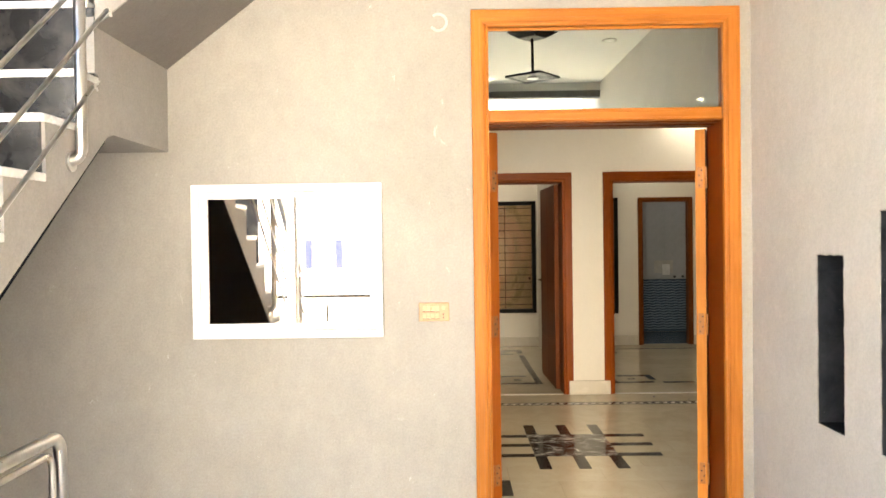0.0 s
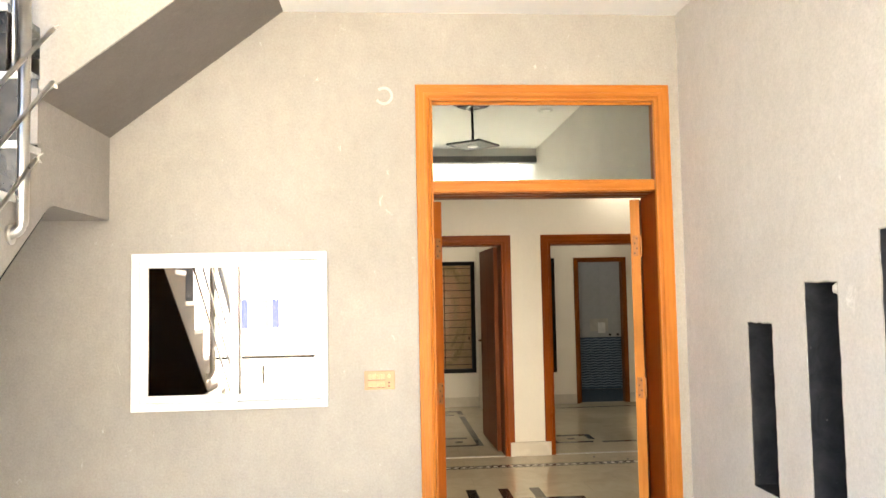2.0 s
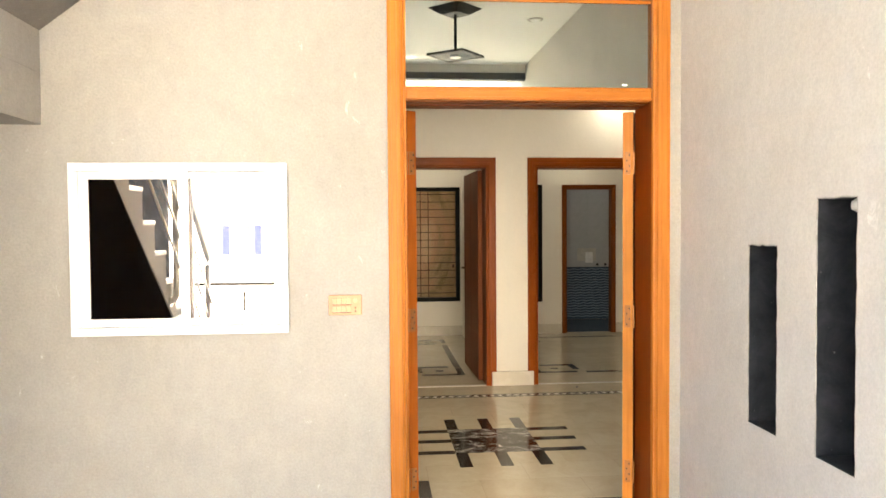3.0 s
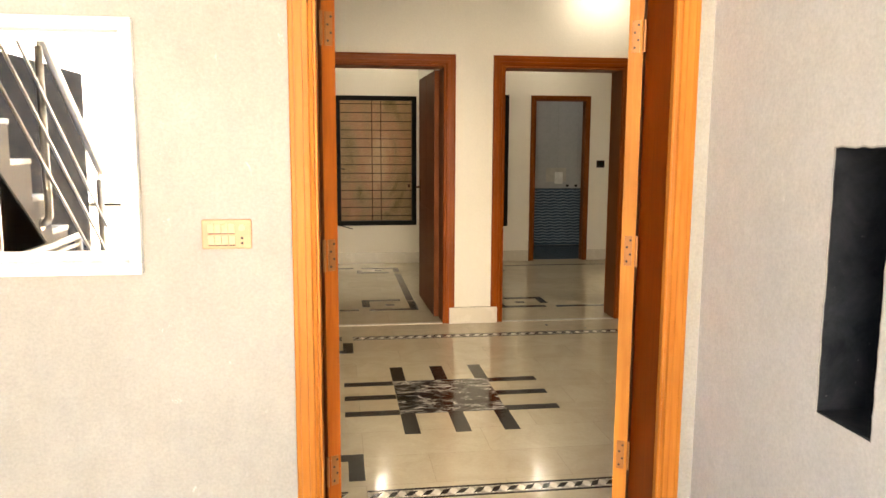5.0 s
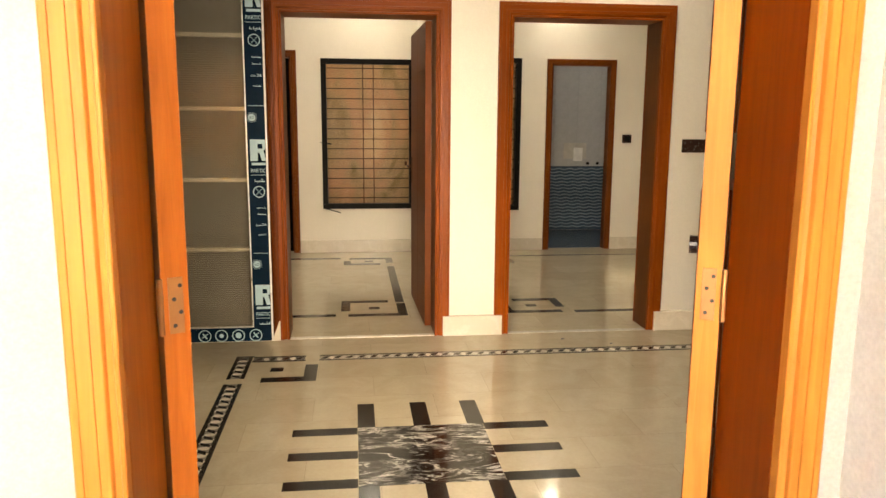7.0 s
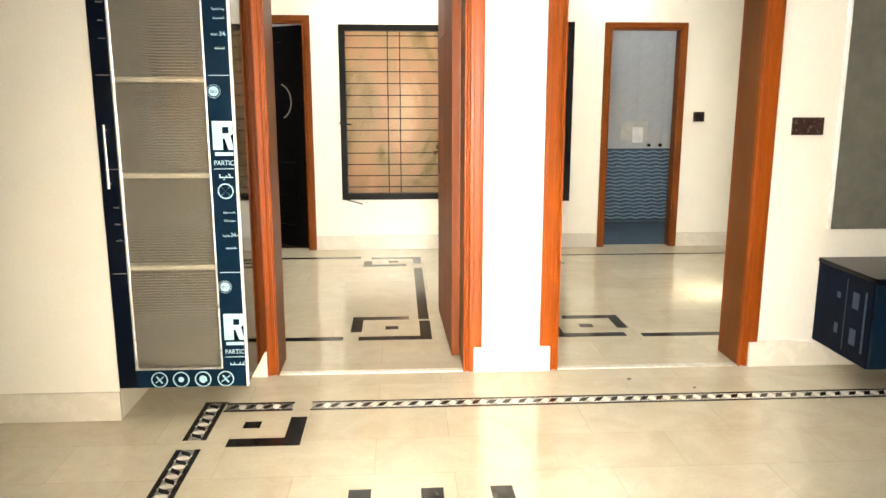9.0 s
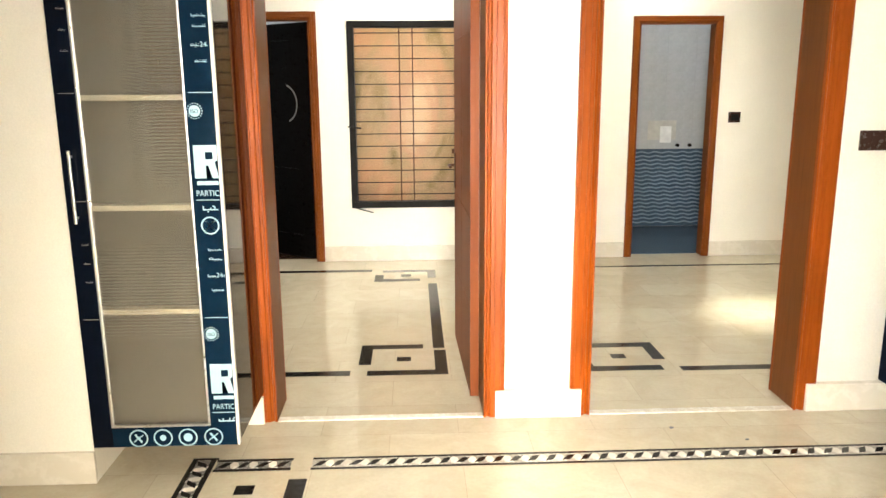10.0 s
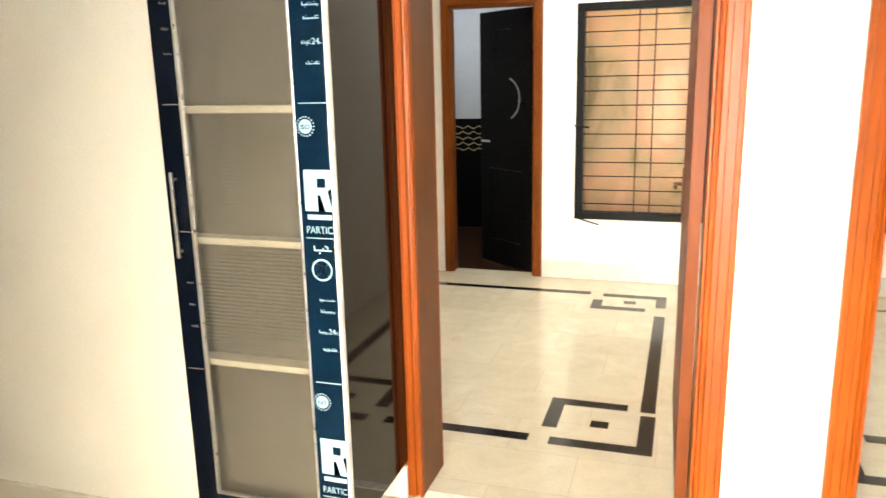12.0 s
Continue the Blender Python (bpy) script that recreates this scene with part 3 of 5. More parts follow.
# recessed lamps of the porch
def downlight(x, y, z, group, lit):
    d = thing("downlight", (x, y, z), "round recessed ceiling lamp with a pale rim", "ceiling lamp", group)
    part("rim", ring((x, y, z - 0.002), (0, 0, 1), 0.058, 0.041, 0.006), M_RIM, d)
    part("lamp_disc", disc((x, y, z - 0.005), (0, 0, 1), 0.030, 0.010, 24, 0.040), M_LED if lit else M_UPVC, d)
    return d


first = downlight(0.483, 3.560, ZC, "porch downlights", False)
for px, py in ((1.758, 3.560), (1.79, 1.87), (0.483, 1.87)):
    copy_thing(first, pose(px, py, ZC))

# square pendant in the porch
pl = thing("pendant_lamp", (1.175, 2.12, ZC), "square dark metal pendant lamp on a thin rod", "ceiling lamp")
PX, PY = 1.175, 2.12
bm = bmesh.new()
bmesh.ops.create_cone(bm, cap_ends=True, segments=4, radius1=0.10, radius2=0.19, depth=0.045, matrix=Matrix.Translation((PX, PY, ZC - 0.0235)))
part("canopy", bm, M_GRILLE, pl)
part("rod", tube([(PX, PY, ZC - 0.045), (PX, PY, 2.70)], 0.010), M_GRILLE, pl)
turn = Matrix.Translation((PX, PY, 0)) @ Matrix.Rotation(radians(38), 4, "Z")
bm = bmesh.new()
for x0, x1, y0, y1 in ((-0.145, 0.145, -0.145, -0.125), (-0.145, 0.145, 0.125, 0.145), (-0.145, -0.125, -0.125, 0.125), (0.125, 0.145, -0.125, 0.125)):
    box(x0, x1, y0, y1, 2.688, 2.702, bm=bm)
bm.transform(turn)
part("frame", bm, M_GRILLE, pl)
bm = box(-0.124, 0.124, -0.124, 0.124, 2.690, 2.699, 0.002)
bm.transform(turn)
part("diffuser", bm, M_DIM, pl)
part("lamp_disc", disc((PX, PY, 2.686), (0, 0, 1), 0.040, 0.010), M_UPVC, pl)

# ---- the front door ----
fd = thing("front_door", (1.326, YF, -0.02), "orange varnished double front door standing open, with a glass light above", "door")
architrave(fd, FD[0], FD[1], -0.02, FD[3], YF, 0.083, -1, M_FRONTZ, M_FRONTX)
# the right board takes the shaded copy of the wood
lining(fd, FD[0], FD[1], -0.02, FD[3], YF + 0.002, YB + 0.002, 0.028, M_JAMB, M_JAMBX, M_JAMBSHADE)
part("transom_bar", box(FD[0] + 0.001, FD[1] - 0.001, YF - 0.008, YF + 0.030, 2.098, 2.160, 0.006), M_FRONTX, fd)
# back part and stop under the bar, with the shade put into their colour
part("transom_back", box(FD[0] + 0.001, FD[1] - 0.001, YF + 0.0305, YF + 0.105, 2.092, 2.150, 0.004), M_HEADSHADE, fd, "back of the transom bar, coloured dark for the shade beneath it")
part("transom_bead", box(FD[0] + 0.001, FD[1] - 0.001, YF - 0.016, YF - 0.0085, 2.101, 2.112, 0.003), M_FRONTX, fd)
part("transom_bead", box(FD[0] + 0.001, FD[1] - 0.001, YF - 0.014, YF - 0.0085, 2.140, 2.150, 0.003), M_FRONTX, fd)
part("transom_stop", box(FD[0] + 0.001, FD[1] - 0.001, YF + 0.105, YB - 0.01, 2.088, 2.150, 0.004), M_HEADSHADE, fd)
part("glazing_bead", box(FD[0] + 0.001, FD[1] - 0.001, YF + 0.002, YF + 0.011, FD[3] - 0.014, FD[3] - 0.001, 0.003), M_FRONTX, fd)
part("transom_glass", box(FD[0] + 0.002, FD[1] - 0.002, YF + 0.012, YF + 0.020, 2.161, FD[3] - 0.002), M_TRANSOM, fd, "reflective greenish glass pane")
part("threshold", box(FD[0], FD[1], YF + 0.002, YB - 0.002, -0.018, 0.004, 0.002), M_SKIRT, fd)


def front_leaf(hx, side, ang):
    """One leaf, hung at hx on the inner edge of the lining, swung inwards."""
    m = Matrix.Translation((hx, YB - 0.006, 0)) @ Matrix.Rotation(radians(ang), 4, "Z")
    w, t = 0.535, 0.052

    def put(name, bmx, mat, parent, label=""):
        bmx.transform(m)
        return part(name, bmx, mat, parent, label)

    # local: the leaf runs along +y from its hinge edge, thickness along -side*x
    xa, xb = sorted((0.0, -side * t))
    leaf = put("door_leaf", box(xa, xb, 0.004, w, 0.012, 2.082, 0.003), M_LEAF, fd)
    put("leaf_edge", box(xa + 0.001, xb - 0.001, 0.0, 0.0036, 0.014, 2.080), M_EDGE if side > 0 else M_JAMB, leaf, "pale wood hinge edge of the leaf" if side > 0 else "orange wood hinge edge of the leaf")
    for z0, z1 in ((0.15, 0.62), (0.74, 1.28), (1.40, 1.94)):
        for s in (xa - 0.006, xb - 0.002):
            put("raised_panel", box(s, s + 0.008, 0.10, w - 0.10, z0, z1, 0.003), M_LEAF, leaf)
    if side > 0:
        knob = put("lock_plate", box(xa - 0.006, xa, w - 0.095, w - 0.045, 1.02, 1.18, 0.002), M_DARKSW, leaf, "dark lock plate")
        put("knob_stem", tube([(xa - 0.005, w - 0.07, 1.10), (xa - 0.024, w - 0.07, 1.10)], 0.010, 10), M_DARKSW, knob)
        put("knob", disc((xa - 0.031, w - 0.07, 1.10), (1, 0, 0), 0.024, 0.020, 16), M_DARKSW, knob, "round dark door knob")
    for z in (0.29, 1.07, 1.83):
        hp = put("hinge", box(xa + 0.012, xb - 0.012, -0.0035, -0.0003, z - 0.055, z + 0.055, 0.001), M_BRASS, leaf, "brass butt hinge")
        put("knuckle", tube([(side * 0.004, -0.004, z - 0.055), (side * 0.004, -0.004, z + 0.055)], 0.006, 8), M_BRASS, hp)
        for k in range(4):
            put("screw", disc(((xa + xb) / 2 + (0.008 if k % 2 else -0.004), -0.0042, z - 0.039 + 0.026 * k), (0, 1, 0), 0.0042, 0.0014, 8), M_HOLE, hp)


front_leaf(FD[1] - 0.012, 1, -28)
front_leaf(FD[0] + 0.012, -1, 28)

# ---- the porch window ----
pw = thing("porch_window", (-0.23, YF, 1.08), "white plastic sliding window with reflective glass", "window")
x0, x1, z0, z1 = -0.712, 0.221, 1.056, 1.812


def rect_frame(x0, x1, z0, z1, w, ya, yb, mat, parent, name, bevel=0.004):
    part(name, box(x0, x1, ya, yb, z1 - w, z1, bevel), mat, parent)
    part(name, box(x0, x1, ya, yb, z0, z0 + w, bevel), mat, parent)
    part(name, box(x0, x0 + w, ya, yb, z0 + w, z1 - w, bevel), mat, parent)
    part(name, box(x1 - w, x1, ya, yb, z0 + w, z1 - w, bevel), mat, parent)


rect_frame(x0, x1, z0, z1, 0.036, YF - 0.030, YF + 0.06, M_UPVC, pw, "outer_frame")
rect_frame(-0.676, -0.216, z0 + 0.036, z1 - 0.036, 0.034, YF - 0.004, YF + 0.022, M_UPVC, pw, "sash_frame")
rect_frame(-0.252, 0.185, z0 + 0.036, z1 - 0.036, 0.030, YF + 0.026, YF + 0.05, M_UPVC, pw, "sash_frame")
part("sash_pane", box(-0.644, -0.248, YF + 0.008, YF + 0.014, z0 + 0.068, z1 - 0.068), M_MIRROR, pw, "reflective glass pane")
part("sash_pane", box(-0.224, 0.157, YF + 0.036, YF + 0.042, z0 + 0.064, z1 - 0.064), M_MIRROR, pw, "reflective glass pane")
part("meeting_rail", box(-0.219, -0.212, YF - 0.012, YF - 0.004, z0 + 0.036, z1 - 0.036, 0.001), M_ALU, pw, "thin grey seal strip")

sw = thing("stairwell_window", (-1.29, YF, 3.232), "dark glazed stairwell window with a white sill", "window")
part("window_sill", box(-1.62, -0.965, YF - 0.03, YF + 0.06, 3.200, 3.2315, 0.004), M_UPVC, sw)
part("pane", box(SWIN[0] + 0.002, SWIN[1] - 0.002, YF + 0.062, YF + 0.07, SWIN[2] + 0.001, SWIN[3] - 0.002), M_GLOSSBLK, sw, "dark glass pane")

# ---- switch plate by the door ----
sp = thing("switch_plate", (0.471, YF, 1.175), "beige plastic plate with eight switches and a dimmer", "switch")
part("plate", box(0.396, 0.546, YF - 0.012, YF, 1.128, 1.220, 0.005), M_SWITCH, sp)
for r in range(2):
    for k in range(4):
        part("switch_key", box(0.415 + 0.021 * k, 0.434 + 0.021 * k, YF - 0.017, YF - 0.0115, 1.142 + 0.036 * r, 1.170 + 0.036 * r, 0.002), M_SWITCHK, sp)
        part("key_slot", box(0.415 + 0.021 * k, 0.433 + 0.021 * k, YF - 0.0135, YF - 0.0115, 1.1385 + 0.036 * r, 1.1415 + 0.036 * r), M_HOLE, sp)
part("dimmer_knob", disc((0.517, YF - 0.016, 1.194), (0, -1, 0), 0.0095, 0.012, 18), M_SWITCHK, sp)
for z in (1.146, 1.162):
    part("socket_hole", disc((0.517, YF - 0.0122, z), (0, -1, 0), 0.0042, 0.002, 10), M_HOLE, sp)

# broken ring of mortar round a capped conduit
mr = thing("conduit_hole", (0.512, YF, 2.592), "capped conduit hole with a broken ring of pale mortar", "conduit")
part("mortar_ring", ring((0.512, YF - 0.002, 2.592), (0, -1, 0), 0.046, 0.034, 0.006, 26, -150, 130), M_GROUT, mr)
part("cap", disc((0.512, YF - 0.001, 2.592), (0, -1, 0), 0.032, 0.004, 20), M_PORCH, mr)

# ---- the stairs ----
XS = -0.825
st = thing("staircase", (-1.5, 2.6, -0.02), "plastered turning staircase with black marble risers and pale treads", "staircase")
RISE, RUN = 0.205, 0.25
# lower flight climbs towards the house, one nosing for each n
def nose_y(n):
    return 2.745 + RUN * n if n < 2 else 3.15


def nose_z(n):
    return 1.982 + RISE * n if n < 2 else 2.49


bm = bmesh.new()
top_n = 2
prof = []
for n in range(-9, top_n + 1):
    prof += [(nose_y(n), nose_z(n - 1) - 0.03), (nose_y(n), nose_z(n) - 0.03)]
prof += [(YF - 0.001, nose_z(top_n) - 0.03), (YF - 0.001, 1.978), (3.27, 1.978), (3.215, 1.960), (0.68, 0.0)]
prof[0] = (nose_y(-9), 0.0)
a = [bm.verts.new((-2.3, y, z)) for y, z in prof]
b = [bm.verts.new((XS, y, z)) for y, z in prof]
for i in range(len(prof)):
    bm.faces.new((a[i], a[(i + 1) % len(prof)], b[(i + 1) % len(prof)], b[i]))
bm.faces.new(a)
bm.faces.new(b)
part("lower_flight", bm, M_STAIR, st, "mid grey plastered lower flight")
# black sheet whose colour stands in for the darkness under the lower flight
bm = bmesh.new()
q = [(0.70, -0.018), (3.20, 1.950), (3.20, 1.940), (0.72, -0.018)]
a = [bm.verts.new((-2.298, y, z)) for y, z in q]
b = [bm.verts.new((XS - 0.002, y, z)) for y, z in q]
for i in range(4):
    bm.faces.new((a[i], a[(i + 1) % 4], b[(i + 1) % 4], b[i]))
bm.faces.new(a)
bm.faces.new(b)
part("underside_dark", bm, M_STAIRDARK, st, "black sheet for the dark space under the lower flight")
for n in range(-9, top_n + 1):
    end = nose_y(n + 1) if n < top_n else YF - 0.003
    part("tread", box(-2.298, XS + (0.003 if n < top_n else -0.031), nose_y(n) - 0.016, end, nose_z(n) - 0.03, nose_z(n), 0.006), M_NOSE, st)
    if n > -9:
        part("riser", box(-2.298, XS - 0.012, nose_y(n) - 0.012, nose_y(n) - 0.001, nose_z(n - 1), nose_z(n) - 0.03), M_STEP, st)
# upper flight turns and climbs along the front wall
YU = 3.13
SL = 0.762
def sof(x):
    return 2.401 + SL * (x + 0.807)


bm = bmesh.new()
x_end = 3.2
prof = [(XS + 0.001, sof(XS)), (x_end, sof(x_end)), (x_end, sof(x_end) + 0.75), (XS + 0.001, sof(XS) + 0.75)]
a = [bm.verts.new((x, YU, z)) for x, z in prof]
b = [bm.verts.new((x, YF - 0.001, z)) for x, z in prof]
for i in range(4):
    bm.faces.new((a[i], a[(i + 1) % 4], b[(i + 1) % 4], b[i]))
bm.faces.new(a)
bm.faces.new(b)
part("upper_flight", bm, M_PORCH, st)
# thin sheet under the upper flight, its shade put into the colour
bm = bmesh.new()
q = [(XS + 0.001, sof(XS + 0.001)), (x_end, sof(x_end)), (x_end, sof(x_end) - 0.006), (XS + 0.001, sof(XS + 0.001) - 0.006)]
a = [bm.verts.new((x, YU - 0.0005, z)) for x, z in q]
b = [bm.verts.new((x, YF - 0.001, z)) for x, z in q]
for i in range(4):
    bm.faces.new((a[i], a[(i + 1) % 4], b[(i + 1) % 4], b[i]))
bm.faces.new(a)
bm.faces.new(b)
part("soffit", bm, M_SOFFIT, st, "plastered underside of the upper flight, coloured dark as in shade")
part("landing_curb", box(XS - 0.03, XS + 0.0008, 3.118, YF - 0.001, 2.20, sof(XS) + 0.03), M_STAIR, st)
# black panel in place of the dark opening seen beyond the landing
part("landing_dark_panel", box(-2.298, -1.01, 3.25, 3.262, nose_z(2), 2.77), M_STEP, st)
part("landing_step", box(-2.298, -1.0, 3.235, YF - 0.002, 2.771, 2.80, 0.005), M_NOSE, st)

# stainless stair rail
sr = thing("stair_railing", (XS + 0.03, 2.9, 1.8), "stainless steel tube railing of the staircase", "railing")
xr = XS + 0.045
slope = RISE / RUN
def along(y, up):
    return 1.982 + slope * (y - 2.745) + up


for yy in (2.912, 1.90, 0.97):
    zb = along(yy, -0.287)
    bend = arc((xr - 0.055, yy, zb + 0.055), (1, 0, 0), (0, 0, -1), 0.055, 0, 90, 6)
    post = [(xr, yy, along(yy, 0.68)), *[tuple(p) for p in bend], (XS - 0.03, yy, zb)]
    part("post", tube(post, 0.021, 14), M_STEEL, sr, smooth=True)
    part("flange", disc((XS + 0.003, yy, zb), (1, 0, 0), 0.036, 0.012, 18), M_STEEL, sr)
for up, end in ((-0.04, 2.95), (0.175, 3.078), (0.38, 3.078)):
    part("rail_bar", tube([(xr + 0.026, 0.93, along(0.93, up)), (xr + 0.026, end, along(end, up))], 0.0085, 10), M_STEEL, sr, smooth=True)
for yy in (2.912, 1.90, 0.97):
    part("stem", tube([(xr, yy, along(yy, 0.68)), (xr, yy, along(yy, 0.75))], 0.008, 8), M_STEEL, sr, smooth=True)
part("landing_post", tube([(-1.0, 3.294, 2.456), (-1.0, 3.294, 3.02)], 0.014, 10), M_STEEL, sr, smooth=True)
part("handrail", tube([(xr, 0.93, along(0.93, 0.765)), (xr, 3.035, along(3.035, 0.765))], 0.027, 14), M_STEEL, sr, smooth=True)

for yy, up, dx in ((3.078, 0.38, 0.004), (3.078, 0.175, 0.0), (2.95, -0.04, 0.003)):
    bm = bmesh.new()
    for k in range(3):
        c = Vector((xr + 0.026, yy + 0.006 * k, along(yy, up) - 0.004 + 0.010 * k))
        tip_at = c + Vector((random.uniform(-0.008, 0.015), random.uniform(0.0, 0.02), random.uniform(-0.028, 0.022)))
        tube([c, (c + tip_at) / 2 + Vector((0.006, 0.0, 0.004)), tip_at], 0.004 - 0.0008 * k, 6, bm)
    part("film_scrap", bm, M_GROUT, sr, "torn scrap of cream wrapping film")

# low guard rail in front of the space under the stairs
gr = thing("guard_rail", (XS, 2.0, 0.0), "low stainless steel guard rail with a rounded corner", "railing")
corner = arc((XS, 2.74, 0.805), (0, 0, 1), (0, 1, 0), 0.06, 0, 90, 7)
part("outer_tube", tube([(XS, 1.3, 0.865), *[tuple(p) for p in corner], (XS, 2.80, -0.02)], 0.022, 14), M_STEEL, gr, smooth=True)
corner = arc((XS, 2.695, 0.765), (0, 0, 1), (0, 1, 0), 0.05, 0, 90, 7)
part("inner_tube", tube([(XS, 1.3, 0.815), *[tuple(p) for p in corner], (XS, 2.745, -0.02)], 0.012, 12), M_STEEL, gr, smooth=True)
part("end_post", tube([(XS, 1.3, 0.885), (XS, 1.3, -0.02)], 0.022, 14), M_STEEL, gr, smooth=True)

# ---- across the street ----
hs = thing("white_house", (-1.0, -12.0, -0.16), "white painted house with narrow blue and yellow shutters", "house")
part("house_wall", box(-14.0, 12.0, -20.0, -10.0, -0.16, 7.0, 0.02), M_WHITEWASH, hs)
part("roof_slab", box(-14.3, 12.3, -20.3, -9.6, 7.0, 7.25, 0.02), M_WHITEWASH, hs)
part("plinth_band", box(-13.9, 12.0, -9.998, -9.96, 0.17, 0.235), M_GRILLE, hs)
for xs, mat in ((-2.73, M_BLUE), (-2.26, M_YELLOW), (-2.02, M_BLUE)):
    w = part("shutter", box(xs - 0.085, xs + 0.085, -9.998, -9.955, 0.86, 1.53, 0.006), mat, hs)
bo = thing("bollard", (-1.81, -6.86, -0.06), "short dark metal bollard standing in the street", "bollard")
part("post", tube([(-1.81, -6.86, -0.062), (-1.81, -6.86, 0.28)], 0.024, 12), M_GRILLE, bo)
part("cap", disc((-1.81, -6.86, 0.288), (0, 0, 1), 0.028, 0.018, 14, 0.018), M_GRILLE, bo)

# ---- the setting: hall and two rooms ----
floor = slab("floor", -1.6, 5.2, YB - 0.002, 12.6, -0.12, 0.0, M_FLOOR, "polished cream marble floor with black inlaid patterns", "floor")
LD = (0.700, 1.648, 2.056)     # left inner door: clear opening and head
RD = (2.142, 3.110, 2.056)     # right inner door
T = 0.026
wall("wall_doors", "y", YI, YJ, (0.05, 5.2), (0.0, ZC), [(LD[0] - T, LD[1] + T, 0.0, LD[2] + T), (RD[0] - T, RD[1] + T, 0.0, RD[2] + T)], M_WALL, "cream painted hall wall with two doorways")
slab("wall_hall_left_return", -1.6, 0.088, 6.968, YI + 0.2, 0.0, ZC, M_WALL, "cream painted wall beside the tall cabinet", "wall")
slab("wall_hall_left", -1.72, -1.6, YB, 12.6, 0.0, ZC, M_WALL, "cream painted side wall of the hall", "wall")
slab("wall_hall_right", 5.2, 5.32, YB, 12.6, 0.0, ZC, M_WALL, "cream painted side wall of the hall", "wall")
wall("wall_front_inner", "y", YB + 0.002, YB + 0.02, (-1.6, 0.62), (0.0, ZC), [WIN], M_WALL, "cream painted inside of the front wall")
slab("wall_front_inner_right", 1.99, 5.2, YB + 0.002, YB + 0.02, 0.0, ZC, M_WALL, "cream painted inside of the front wall", "wall")
slab("wall_front_inner_top", 0.62, 1.99, YB + 0.004, YB + 0.022, 2.64, ZC, M_WALL, "cream painted inside of the front wall over the door", "wall")
slab("wall_partition", 1.80, 2.01, YJ, YW, 0.0, ZC, M_WALL, "cream painted wall between the two rooms", "wall")
W1 = (0.800, 1.770, 0.470, 2.030)
W2 = (2.090, 2.916, 0.445, 2.062)
D1 = (-0.158, 0.482, 2.035)
D2 = (3.258, 3.890, 1.996)
wall("wall_far", "y", YW, YW + WT, (-1.6, 5.2), (0.0, ZC), [W1, W2, (D1[0] - T, D1[1] + T, 0.0, D1[2] + T), (D2[0] - T, D2[1] + T, 0.0, D2[2] + T)], M_WALL, "cream painted far wall with windows and bathroom doors")
slab("ceiling", -1.599, 5.199, YB + 0.022, YW - 0.001, ZI, ZC + 0.15, M_CEIL, "white painted ceiling of hall and rooms", "ceiling")
# light well behind the windows, its upper walls raised unseen to keep sun out
slab("wall_shaft_back", 0.56, 3.06, 12.3, 12.5, 0.0, 7.0, M_SHAFT, "olive brown rendered wall of the light well", "wall")
slab("wall_shaft_left", 0.56, 0.68, YW + WT + 0.002, 12.3, 0.0, 7.0, M_SHAFT, "rendered side wall of the light well", "wall")
slab("wall_shaft_right", 3.0, 3.06, YW + WT + 0.002, 12.3, 0.0, 7.0, M_SHAFT, "rendered side wall of the light well", "wall")
# bathrooms
slab("wall_bath_right_back", 3.06, 5.2, 12.15, 12.4, 0.0, 2.6, M_TILEUP, "pale grey tiled bathroom wall", "wall")
slab("ceiling_bath_right", 3.06, 5.2, YW + WT + 0.002, 12.4, 2.6, 2.7, M_CEIL, "white bathroom ceiling", "ceiling")
slab("wall_bath_left_back", -1.6, 0.56, 12.45, 12.6, 0.0, 2.6, M_TILEUP, "pale tiled bathroom wall", "wall")
slab("ceiling_bath_left", -1.6, 0.56, YW + WT + 0.002, 12.6, 2.6, 2.7, M_CEIL, "white bathroom ceiling", "ceiling")
slab("floor_bath_right", 3.06, 5.2, YW + WT + 0.002, 12.15, 0.0, 0.006, M_TILELOW, "blue grey bathroom floor tiles", "floor")
slab("floor_bath_left", -1.6, 0.56, YW + WT + 0.002, 12.45, 0.0, 0.006, M_BATHFLOOR, "dark red brown bathroom floor", "floor")


def skirting(x0, x1, y, h=0.132, t=0.018, d=-1):
    ya, yb = sorted((y, y + d * t))
    return tagged(part("baseboard", box(x0, x1, ya, yb, 0.001, h, 0.003), M_SKIRT), "cream marble skirting along the wall", "skirting", kind="structure")


skirting(1.700, 2.098, YI, 0.134, 0.038)
skirting(3.158, 5.198, YI, 0.134, 0.038)
skirting(-1.598, 0.092, 6.968)
skirting(0.556, 1.799, YW)
skirting(2.011, 3.190, YW)
skirting(3.958, 5.198, YW)
skirting(-1.598, -0.232, YW)
tagged(part("baseboard", box(0.092, 0.645, 7.446, 7.462, 0.001, 0.132, 0.002), M_SKIRT), "cream marble skirting under the tall cabinet", "skirting", kind="structure")

# pale sill strips in the doorways
for a, b in ((LD[0], LD[1]), (RD[0], RD[1])):
    tagged(part("trim", box(a + 0.002, b - 0.002, YI - 0.02, YI + 0.025, 0.0005, 0.006, 0.002), M_WHITEIN), "pale marble strip across the doorway", "threshold", kind="structure")

